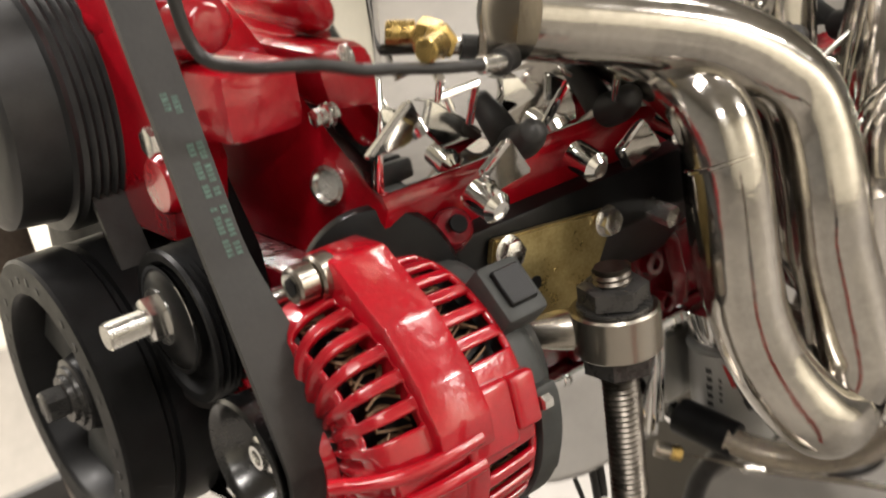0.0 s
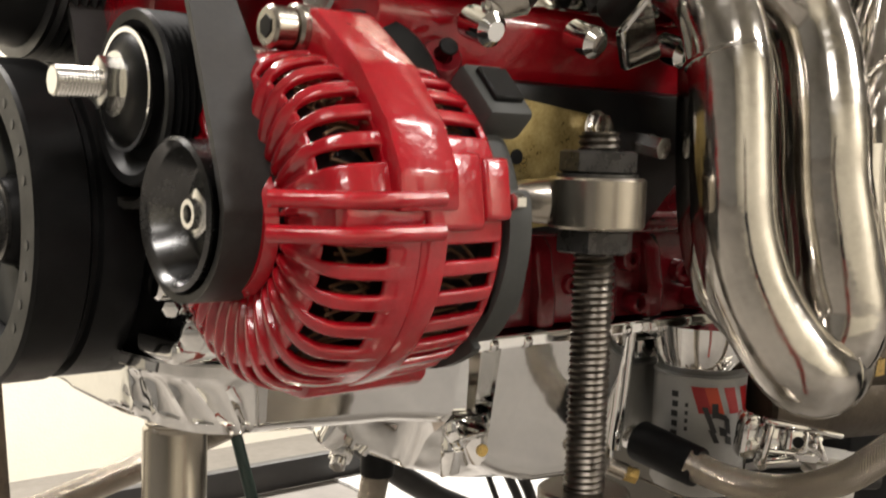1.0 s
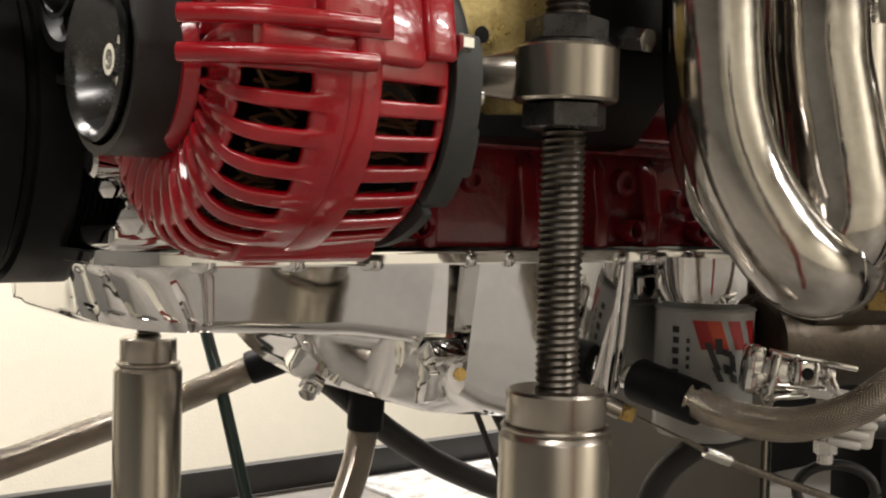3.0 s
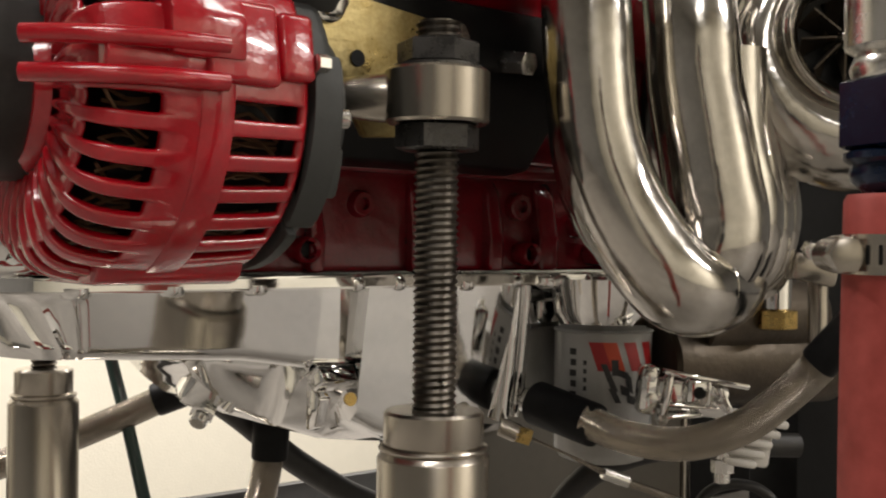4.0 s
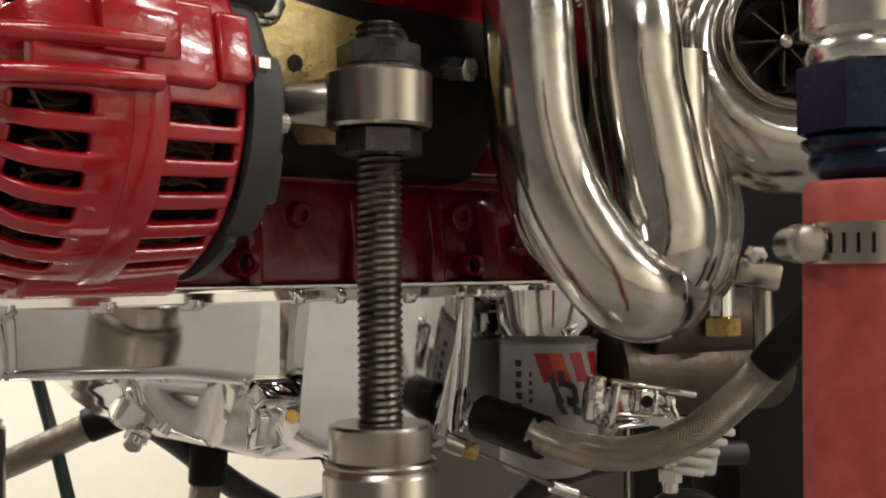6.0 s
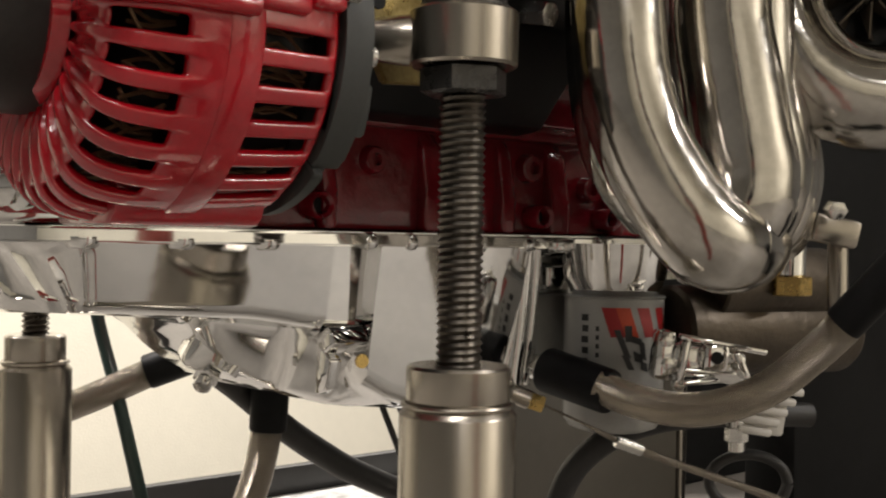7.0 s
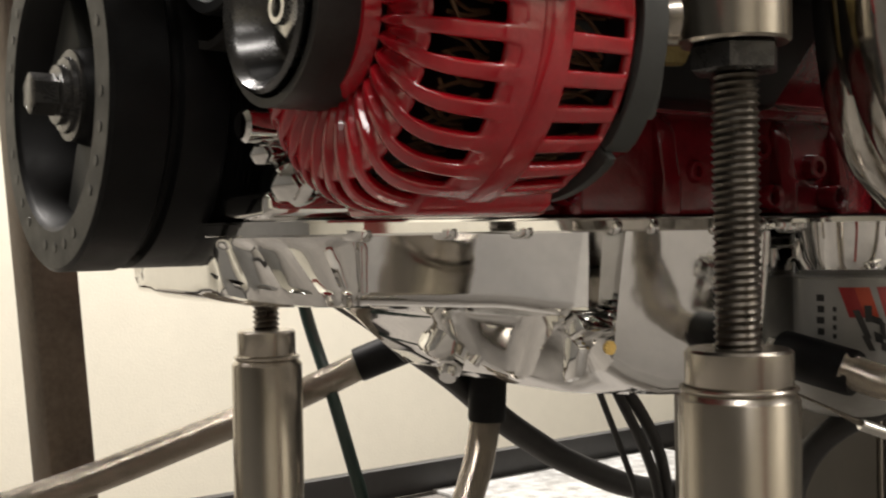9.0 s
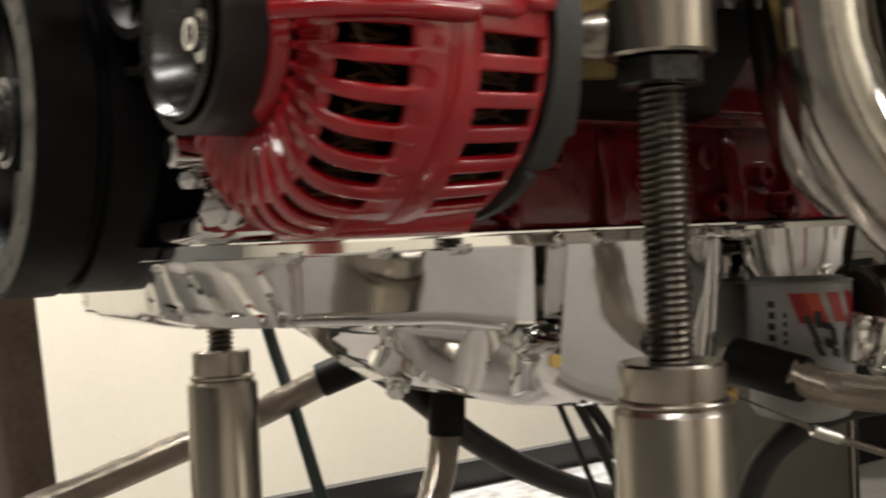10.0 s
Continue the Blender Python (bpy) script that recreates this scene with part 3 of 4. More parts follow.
# ---- alternator ----
alt = thing("alternator", "red painted alternator with finned vents and a black pulley", "alternator", (-0.13, 0.05, 0.966))
AY, AZ, AR = 0.05, 1.05, 0.0835
PROFILE = [(-0.194, 0.034), (-0.1975, 0.048), (-0.1975, 0.06), (-0.195, 0.07), (-0.1905, 0.0765), (-0.184, 0.0808), (-0.172, 0.083), (-0.1682, AR), (-0.1668, AR), (-0.15, AR), (-0.1365, AR), (-0.134, AR), (-0.1326, AR), (-0.115, 0.0825), (-0.1035, 0.0813), (-0.0999, 0.0809), (-0.0985, 0.0805), (-0.094, 0.077)]
b = B()
NSLOT, SUB = 34, 8
seg = NSLOT * SUB
OPEN = (3, 4, 5, 6)
rings = []
for i, (x, r) in enumerate(PROFILE):
    ring = []
    for k in range(seg):
        ang = 360 * (k // SUB + 0.5) / NSLOT
        groove = i < 3 and k % SUB in (3, 4, 5, 6) and not (80 < ang < 100)
        dx, dr = (0.0035, -0.0025) if groove else (0.0, 0.0)
        ring.append(b.verts.new((x + dx, AY + (r + dr) * math.cos(2 * math.pi * k / seg), AZ + (r + dr) * math.sin(2 * math.pi * k / seg))))
    rings.append(ring)
for i, (a, c) in enumerate(zip(rings, rings[1:])):
    for k in range(seg):
        ang = 360 * (k // SUB + 0.5) / NSLOT
        blocked = (80 < ang < 100 and i < 10) or (149 if i > 9 else 157) < ang < 184 or 40 > ang or ang > 330
        if (3 <= i <= 7 or 11 <= i <= 15) and k % SUB in OPEN and not blocked:
            continue
        j = (k + 1) % seg
        b.faces.new((a[k], a[j], c[j], c[k]))
housing = part("housing", b, RED, alt, "", 70)
sol = housing.modifiers.new("shell", "SOLIDIFY")
sol.thickness, sol.offset = 0.005, -1
sub = housing.modifiers.new("round", "SUBSURF")
sub.levels = sub.render_levels = 1
b = B()
lathe(b, [(-0.187, 0.03), (-0.186, 0.052), (-0.178, 0.067), (-0.1, 0.067), (-0.097, 0.03)], pose(0, AY, AZ, 0, 90, 0), 48)
stator = part("stator", b, BLACK, alt, "dark stator core")
b = B()
rnd = random.Random(9)
for k in range(130):
    a = 2 * math.pi * k / 130
    for x0, x1 in ((-0.186, -0.166), (-0.137, -0.105)):
        r0 = 0.0705 + rnd.uniform(-0.0015, 0.0025)
        p = [(x, AY + r0 * math.cos(a + d), AZ + r0 * math.sin(a + d)) for x, d in ((x0, rnd.uniform(-0.1, 0.1)), ((x0 + x1) / 2, rnd.uniform(-0.1, 0.1)), (x1, rnd.uniform(-0.1, 0.1)))]
        tube(b, p, 0.0009, 5, 3)
tagged(part("winding", b, COPPER, stator, "copper wire windings"), kind="stuff")
b = B()
lathe(b, [(-0.1935, 0.036), (-0.2, 0.034), (-0.2, 0.022), (-0.195, 0.02), (-0.195, 0)], pose(0, AY, AZ, 0, 90, 0), 48)
part("nose", b, RED, alt)
# lug at the top
b = B()
prism(b, [(0.033, 1.153), (0.06, 1.153), (0.069, 1.143), (0.078, 1.115), (0.05, 1.115), (-0.015, 1.09), (-0.03, 1.06), (-0.0385, 1.06), (-0.0375, 1.078), (-0.026, 1.1), (-0.004, 1.126)], -0.165, -0.131, None, 0.0025)
part("top_lug", b, RED, alt)
b = B()
box(b, (0.034, 0.011, 0.036), pose(-0.131, AY - AR + 0.0035, 1.0685, -9, 0, 0), 0.003, 3)
part("side_boss", b, RED, alt)
b = B()
box(b, (0.017, 0.011, 0.03), pose(-0.1045, AY - AR + 0.0045, 1.0695, -9, 0, 0), 0.003, 3)
part("side_boss", b, RED, alt)
for dz in (0.009, -0.006):
    b = B()
    tube(b, [(-0.215, AY - 0.062, 1.056 + dz), (-0.2, AY - 0.075, 1.056 + dz), (-0.185, AY - 0.083, 1.056 + dz), (-0.165, AY - 0.0865, 1.0565 + dz), (-0.14, AY - 0.0865, 1.057 + dz)], 0.004, 12, 5)
    part("side_rib", b, RED, alt)
b = B()
prism(b, [(AY - 0.06, 1.052), (AY - 0.083, 1.052), (AY - 0.0845, 1.0585), (AY - 0.083, 1.0645), (AY - 0.06, 1.0645)], -0.19, -0.14, None, 0.002)
part("side_web", b, RED, alt)
b = B()
hexagon(b, pose(-0.096, AY - AR - 0.001, 1.064, 0, 90, 0), 0.0042, 0.006)
part("through_bolt", b, BRIGHT, alt)
for a in (300, 60, 0):
    b = B()
    hexagon(b, pose(-0.094, AY + 0.079 * math.cos(radians(a)), AZ + 0.079 * math.sin(radians(a)), 0, 90, 0), 0.0042, 0.006)
    part("through_bolt", b, BRIGHT, alt)
for x0, x1, rise in ((-0.1495, -0.1345, 0.0007),):
    b = B()
    arc = [(x0, AR - 0.002), (x0, AR + rise * 0.4), (x0 + 0.001, AR + rise), (x1 - 0.001, AR + rise), (x1, AR + rise * 0.4), (x1, AR - 0.002)]
    lathe(b, arc, pose(0, AY, AZ, 0, 90, 0), 120)
    part("seam_band", b, RED, alt)
b = B()
prism(b, [(0.018, 0.985), (0.02, 0.971), (0.026, 0.9655), (0.08, 0.9655), (0.086, 0.985)], -0.172, -0.1, None, 0.003)
part("foot", b, RED, alt)
# rear cover
b = B()
lathe(b, [(-0.0955, 0.0), (-0.0955, 0.0745), (-0.084, 0.0745), (-0.078, 0.072), (-0.07, 0.062), (-0.064, 0.053), (-0.06, 0.05), (-0.054, 0.046), (-0.05, 0.034), (-0.05, 0)], pose(0, AY, AZ, 0, 90, 0), 64)
part("rear_cover", b, PLASTIC, alt, "dark grey plastic rear cover")
for a0, a1, x1, r0, r1 in ((166, 226, -0.079, 0.081, 0.081), (196, 214, -0.073, 0.075, 0.079), (226, 262, -0.088, 0.0845, 0.079)):
    arc = [radians(a0 + (a1 - a0) * k / 14) for k in range(15)]
    b = B()
    rim = [(AY + (r0 + (r1 - r0) * k / 14) * math.cos(t), AZ + (r0 + (r1 - r0) * k / 14) * math.sin(t)) for k, t in enumerate(arc)]
    prism(b, rim + [(AY + 0.066 * math.cos(t), AZ + 0.066 * math.sin(t)) for t in reversed(arc)], -0.0935, x1, None, 0.0015)
    part("cover_skirt", b, PLASTIC, alt)
b = B()
box(b, (0.03, 0.036, 0.02), pose(-0.082, 0.0, 1.112, 45, 0, 0), 0.004, 2)
socket = part("plug_socket", b, PLASTIC, alt, "dark grey connector socket")
b = B()
box(b, (0.019, 0.022, 0.004), pose(-0.082, -0.0075, 1.1205, 45, 0, 0), 0.001, 1)
part("socket_mouth", b, BLACK, socket)
b = B()
rod(b, (-0.07, AY - 0.05, 1.045), (-0.057, AY - 0.053, 1.045), 0.0045)
part("terminal_stud", b, BRIGHT, alt)
b = B()
rod(b, (-0.158, 0.047, 1.143), (-0.17, 0.047, 1.143), 0.0125, 0.0015)
rod(b, (-0.17, 0.047, 1.143), (-0.183, 0.047, 1.143), 0.0105, 0.0015)
pivot = part("pivot_bolt", b, STEEL, alt, "steel socket-head pivot bolt")
b = B()
lathe(b, [(0, 0.0055), (0.0006, 0.0055), (0.0006, 0)], pose(-0.183, 0.047, 1.143, 0, -90, 0), 6)
part("bolt_socket", b, BLACK, pivot)
b = B()
rod(b, (-0.185, 0.07, 1.13), (-0.158, 0.07, 1.128), 0.0065)
hexagon(b, along((-0.196, 0.07, 1.131), (-0.185, 0.07, 1.13)), 0.009, 0.011)
part("adjuster_bolt", b, BRIGHT, alt)
b = B()
lathe(b, [(0, 0), (0, 0.044), (0.006, 0.046), (0.012, 0.044), (0.014, 0.036), (0.014, 0)], along((-0.112, 0.074, 1.114), (-0.125, 0.052, 1.117)), 48)
part("fan_shroud", b, BLACK, alt, "black round shroud behind the lug")
# pulley
b = B()
PY, PZ, PR = 0.06, 1.0535, 0.0375
lathe(b, [(-0.183, 0.0), (-0.183, PR), (-0.186, PR + 0.002), (-0.189, PR - 0.002), (-0.214, PR - 0.002), (-0.219, PR - 0.0015), (-0.2225, PR - 0.001), (-0.224, PR - 0.003), (-0.2215, PR - 0.006), (-0.2195, PR - 0.007), (-0.2045, 0.0255), (-0.2035, 0.024), (-0.2035, 0)], pose(0, PY, PZ, 0, 90, 0), 64)
alt_pulley = part("pulley", b, BOWL, alt, "glossy black pulley with a worn rim")
b = B()
hexagon(b, pose(-0.2035, PY, PZ, 0, -90, 0), 0.0125, 0.009)
lathe(b, [(0.009, 0.0), (0.009, 0.0075), (0.0125, 0.007), (0.0125, 0.0045), (0.008, 0.004), (0.008, 0)], pose(-0.2035, PY, PZ, 0, -90, 0), 24)
part("pulley_nut", b, BRIGHT, alt_pulley, "bright pulley nut")

# ---- crankshaft damper ----
damper = thing("crank_damper", "large black crankshaft damper pulley with drilled rim", "pulley", (-0.2, 0.257, 0.942))
CY, CZ, CR = 0.257, 1.037, 0.0965
b = B()
lathe(b, [(-0.25, 0.073), (-0.2515, 0.0745), (-0.2515, CR - 0.002), (-0.2495, CR), (-0.222, CR), (-0.22, CR - 0.002), (-0.219, CR - 0.006), (-0.215, CR - 0.006), (-0.214, CR - 0.001), (-0.19, CR - 0.001), (-0.188, CR - 0.004)]
      + [(-0.188 + 0.0034 * k + d, CR - (0.003 if d else 0.0065)) for k in range(7) for d in (0, 0.0017)] + [(-0.163, CR - 0.003), (-0.16, CR - 0.006), (-0.16, 0.03), (-0.2, 0.03), (-0.2, 0.066), (-0.248, 0.0715)], pose(0, CY, CZ, 0, 90, 0), 96, True)
rim_part = part("rim", b, DAMPER, damper)
b = B()
lathe(b, [(-0.24, 0.0), (-0.24, 0.024), (-0.236, 0.026), (-0.222, 0.03), (-0.219, 0.06), (-0.213, 0.067), (-0.2, 0.067)], pose(0, CY, CZ, 0, 90, 0), 72)
part("web", b, DAMPER, damper)
for k in range(3):
    b = B()
    a = radians(40 + 120 * k)
    prism(b, [(0.026, -0.016), (0.067, -0.03), (0.0672, 0.03), (0.026, 0.016)], -0.232, -0.214, Matrix.Translation((0, CY, CZ)) @ pose(0, 0, 0, math.degrees(a), 0, 0), 0.003)
    part("spoke", b, PLASTIC, damper)
b = B()
lathe(b, [(0, 0), (0, 0.025), (0.002, 0.025), (0.0025, 0.021), (0.005, 0.0205), (0.0055, 0.0165), (0.009, 0.016), (0.009, 0)], pose(-0.24, CY, CZ, 0, -90, 0), 40)
hexagon(b, pose(-0.249, CY, CZ, 0, -90, 0), 0.0115, 0.014)
lathe(b, [(0.014, 0.0085), (0.0142, 0.008), (0.012, 0.0065), (0.012, 0)], pose(-0.249, CY, CZ, 0, -90, 0), 24)
part("crank_bolt", b, NUT, damper, "black hex crank bolt")
hole_mesh = None
for k in range(30):
    if k % 5 == 4:
        continue
    a = radians(12 * k + 5)
    if hole_mesh is None:
        b = B()
        lathe(b, [(0, 0.0029), (0.0003, 0.0028), (0.0003, 0)], pose(0, 0, 0, 0, -90, 0), 12)
        ob = part("drilled_hole", b, BLACK, rim_part)
        hole_mesh = ob.data
    else:
        ob = new("drilled_hole", hole_mesh)
        ob.parent = rim_part
    ob.location = Vector((-0.2516, CY + 0.083 * math.cos(a), CZ + 0.083 * math.sin(a)))

# ---- belt tensioner ----
tens = thing("belt_tensioner", "black tensioner pulley with a bright threaded stud", "pulley", (-0.21, 0.15, 1.06))
TY, TZ, TR = 0.135, 1.1, 0.046
b = B()
lathe(b, [(-0.178, 0), (-0.178, TR)] + [(-0.18 - 0.0034 * k - d, TR - (0.003 if d else 0)) for k in range(7) for d in (0, 0.0017)] + [(-0.205, TR), (-0.2075, TR - 0.001), (-0.207, TR - 0.006), (-0.2, 0.033), (-0.2, 0)], pose(0, TY, TZ, 0, 90, 0), 64)
part("pulley", b, DAMPER, tens)
b = B()
lathe(b, [(-0.2, 0.0), (-0.2, 0.03), (-0.206, 0.031), (-0.21, 0.027), (-0.212, 0.02), (-0.212, 0)], pose(0, TY + 0.006, TZ + 0.004, 0, 90, 0), 48)
part("dust_cap", b, BLACK, tens)
b = B()
lathe(b, [(-0.206, 0.0315), (-0.2085, 0.0325), (-0.2085, 0.03), (-0.206, 0.0295)], pose(0, TY + 0.006, TZ + 0.004, 0, 90, 0), 48, True)
part("retaining_ring", b, POLISH, tens, "bright retaining ring")
b = B()
hexagon(b, pose(-0.212, TY + 0.008, TZ + 0.007, 0, -90, 0), 0.014, 0.01)
lathe(b, [(0, 0), (0, 0.017), (0.002, 0.017), (0.002, 0)], pose(-0.211, TY + 0.008, TZ + 0.007, 0, -90, 0), 32)
stud_nut = part("nut", b, BRIGHT, tens, "bright hex nut")
b = B()
thread(b, pose(-0.215, TY + 0.008, TZ + 0.007, 0, -90, 0), 0.008, 0.0009, 0.0018, 0.03, 24)
part("stud", b, BRIGHT, stud_nut, "bright threaded stud")
b = B()
box(b, (0.02, 0.035, 0.09), pose(-0.165, 0.16, 1.085, 30, 0, 0), 0.006, 3)
part("arm", b, POLISH, tens)
tens.location += Vector((-0.006, -0.004, 0.009))

# ---- serpentine belt ----
belt = thing("serpentine_belt", "grey ribbed rubber belt with worn green printing", "belt", (-0.205, 0.03, 1.015))


def band(bm, pts, x0, x1, thick, top=None):
    """A belt whose centre line lies across the engine, between x0 and x1."""
    line = curve_points([(0, y, z) for y, z in pts], 5)
    rows = []
    narrow = x1 if top is None else top
    for i, p in enumerate(line):
        wide = x1 + (narrow - x1) * step((p.z - 1.1) / 0.075)
        d = (line[min(i + 1, len(line) - 1)] - line[max(i - 1, 0)]).normalized()
        n = Vector((0, d.z, -d.y)) * thick / 2
        rows.append([bm.verts.new((x, *(p + s * n).yz)) for x, s in ((x0, 1), (wide, 1), (wide, -1), (x0, -1))])
    for a, c in zip(rows, rows[1:]):
        for k in range(4):
            bm.faces.new((a[k], a[(k + 1) % 4], c[(k + 1) % 4], c[k]))
    bm.faces.new(rows[0]), bm.faces.new(rows[-1])


R1 = PR + 0.0025
arc = [(PY + R1 * math.cos(radians(a)), PZ + R1 * math.sin(radians(a))) for a in range(-20, -205, -20)]
b = B()
band(b, arc + [(0.047, 1.13), (0.0642, 1.172), (0.085, 1.232), (0.105, 1.291), (0.135, 1.38)], -0.2195, -0.1865, 0.004, -0.1965)
outer_run = part("outer_run", b, BELT, belt, "", 60)
b = B()
band(b, [(PY + R1 * math.cos(radians(-20)), PZ + R1 * math.sin(radians(-20))), (0.105, 1.062), (0.155, 1.052), (0.19, 1.075), (0.225, 1.14), (0.26, 1.22)], -0.206, -0.184, 0.004)
part("inner_run", b, BELT, belt, "", 60)

for n, (s0, count) in enumerate(((-0.012, 13), (0.024, 12), (0.068, 7))):
    for k in range(count):
        for row in range(2):
            if (k * 7 + row * 3 + n) % 5 == 0:
                continue
            s = s0 + 0.0024 * k
            at = Vector((-0.2005 - 0.0052 * row - (0.004 if n == 2 else 0), 0.0642 + 0.33 * s - 0.0019, 1.172 + 0.944 * s + 0.0007))
            b = B()
            box(b, (0.0036, 0.0005, 0.0011), pose(*at, -19.3, 0, 0), 0)
            part("print_bar", b, PRINT, outer_run, "", 38)

# ---- exhaust header ----
header = thing("exhaust_header", "polished steel exhaust header tubes bent in deep loops", "exhaust header", (0.12, -0.03, 0.95))
LINES = (
    ("front_loop", (0.024, 0.0245, 0.0258, 0.0258), [(0.078, 0.040, 1.205), (0.077, 0.010, 1.195), (0.078, -0.014, 1.175), (0.079, -0.026, 1.140), (0.079, -0.032, 1.077), (0.082, -0.034, 1.047), (0.089, -0.040, 1.017), (0.099, -0.050, 0.991), (0.111, -0.060, 0.971), (0.124, -0.063, 0.963), (0.151, -0.056, 0.961), (0.186, -0.040, 0.963), (0.216, -0.021, 0.967)]),
    ("long_loop", (0.0245, 0.0245, 0.026, 0.0282, 0.0282), [(-0.025, 0.026, 1.250), (0.005, 0.016, 1.242), (0.038, 0.005, 1.233), (0.077, -0.008, 1.220), (0.111, -0.021, 1.201), (0.135, -0.033, 1.178), (0.142, -0.042, 1.151), (0.141, -0.051, 1.107), (0.143, -0.052, 1.079), (0.147, -0.056, 1.048), (0.151, -0.059, 1.020), (0.154, -0.061, 1.000), (0.151, -0.059, 0.983), (0.142, -0.045, 0.972), (0.130, -0.030, 0.967)]),
    ("inner_loop", (0.024, 0.024), [(0.14, 0.05, 1.25), (0.135, 0.03, 1.235), (0.13, 0.022, 1.2), (0.128, 0.02, 1.12), (0.132, 0.018, 1.05), (0.145, 0.015, 1.01), (0.17, 0.01, 0.985)]),
    ("high_loop", (0.022, 0.022), [(0.283, -0.020, 1.230), (0.259, -0.024, 1.182), (0.244, -0.023, 1.131), (0.228, -0.033, 1.056), (0.228, -0.029, 1.020), (0.236, -0.023, 0.985), (0.258, -0.013, 0.970)]),
    ("high_loop", (0.022, 0.022), [(0.318, 0.010, 1.240), (0.294, 0.006, 1.192), (0.279, 0.007, 1.141), (0.263, -0.003, 1.066), (0.263, 0.001, 1.020), (0.271, 0.007, 0.985), (0.293, 0.017, 0.970)]),
    ("rear_loop", (0.024, 0.024), [(0.25, 0.06, 1.26), (0.245, 0.05, 1.2), (0.24, 0.05, 1.12), (0.245, 0.05, 1.05), (0.26, 0.05, 1.01), (0.28, 0.05, 0.99), (0.31, 0.05, 0.99)]),
    ("merging_tube", (0.0255, 0.0255), [(0.178, -0.044, 1.100), (0.180, -0.045, 1.055), (0.185, -0.050, 1.023), (0.187, -0.051, 1.000), (0.182, -0.046, 0.980), (0.169, -0.034, 0.971), (0.150, -0.015, 0.968)]),
    ("merging_tube", (0.0255, 0.0255), [(0.208, -0.030, 1.100), (0.209, -0.031, 1.059), (0.215, -0.036, 1.025), (0.217, -0.038, 1.001), (0.211, -0.033, 0.978), (0.196, -0.018, 0.967), (0.175, 0.000, 0.964)]),
    ("merging_tube", (0.0255, 0.0255), [(0.238, -0.016, 1.102), (0.239, -0.017, 1.061), (0.245, -0.022, 1.027), (0.247, -0.024, 1.003), (0.241, -0.019, 0.980), (0.226, -0.004, 0.969), (0.205, 0.014, 0.966)]),
)
for name, radii, pts in LINES:
    b = B()
    tube(b, pts, radii[0], 36, 8, radii=radii)
    part(name, b, CHROME, header, "", 60)
for c, d, radius in (((0.0783, -0.024, 1.146), (0.0785, -0.026, 1.14), 0.0246), ((0.133, -0.061, 0.963), (0.151, -0.056, 0.961), 0.0259)):
    b = B()
    lathe(b, [(-0.0018, radius - 0.001), (-0.0009, radius + 0.0006), (0.0009, radius + 0.0006), (0.0018, radius - 0.001)], along(c, d), 40)
    part("weld_bead", b, CHROME, header)
b = B()
box(b, (0.06, 0.012, 0.06), pose(-0.02, 0.036, 1.26, 0, 0, 0), 0.004, 3)
part("port_flange", b, STEEL, header)
b = B()
box(b, (0.26, 0.012, 0.07), pose(0.15, 0.038, 1.25, 0, 0, 0), 0.004, 3)
part("port_flange", b, STEEL, header)

# ---- turbocharger ----
turbo = thing("turbocharger", "polished turbocharger with an open finned compressor inlet", "turbocharger", (0.3, -0.06, 1.02))
TC = Vector((0.2505, -0.0871, 1.1146))
TD = Vector((-0.62, -0.78, 0.02)).normalized()
TM = along(TC, TC + TD)
TU, TV = Vector((0.783, -0.622, 0.0)), Vector((0.012, 0.016, 1.0))
b = B()
lathe(b, [(-0.06, 0.03), (-0.03, 0.048), (-0.012, 0.044), (-0.006, 0.0425), (0.0, 0.0445), (0.005, 0.0455), (0.009, 0.0445), (0.0105, 0.042), (0.007, 0.038), (-0.006, 0.033), (-0.02, 0.0305), (-0.036, 0.03), (-0.036, 0.0)], TM, 72)
part("inlet_ring", b, CHROME, turbo, "", 60)
b = B()
scroll = []
for k in range(53):
    turn = 40 + 350 * k / 52
    reach = 0.051 + 0.00021 * (turn - 90) if turn < 180 else 0.0699 + 0.00022 * (turn - 180)
    scroll.append((turn, reach))
rings = []
for turn, reach in scroll:
    mid, fat = (reach + 0.036) / 2, (reach - 0.036) / 2 + 0.004
    out = TU * math.cos(radians(turn)) + TV * math.sin(radians(turn))
    rings.append([b.verts.new(TC - TD * (0.022 + 0.1 * fat) + out * mid + fat * (out * math.cos(radians(a)) + 1.15 * TD * math.sin(radians(a)))) for a in range(0, 360, 12)])
for r0, r1 in zip(rings, rings[1:]):
    for k in range(30):
        b.faces.new((r0[k], r0[(k + 1) % 30], r1[(k + 1) % 30], r1[k]))
b.faces.new(rings[0]), b.faces.new(rings[-1])
part("compressor_housing", b, CHROME, turbo, "", 60)
b = B()
lathe(b, [(-0.033, 0.009), (-0.02, 0.006), (-0.012, 0.004), (-0.01, 0)], TM, 20)
hub = part("wheel_hub", b, STEEL, turbo)
for k in range(8):
    b = B()
    a = 2 * math.pi * k / 8
    q = [TM @ Vector((r * math.cos(a + t), r * math.sin(a + t), h)) for r, t, h in ((0.006, 0, -0.033), (0.0265, 0.35, -0.033), (0.0265, 0.0, -0.018), (0.006, -0.1, -0.014))]
    nrm = (q[1] - q[0]).cross(q[3] - q[0]).normalized() * 0.0006
    v0, v1 = [b.verts.new(p + nrm) for p in q], [b.verts.new(p - nrm) for p in q]
    b.faces.new(v0), b.faces.new(v1)
    for i in range(4):
        b.faces.new((v0[i], v0[(i + 1) % 4], v1[(i + 1) % 4], v1[i]))
    part("blade", b, DULL, hub)
# Black disc behind the blades that puts shade into the bore.
b = B()
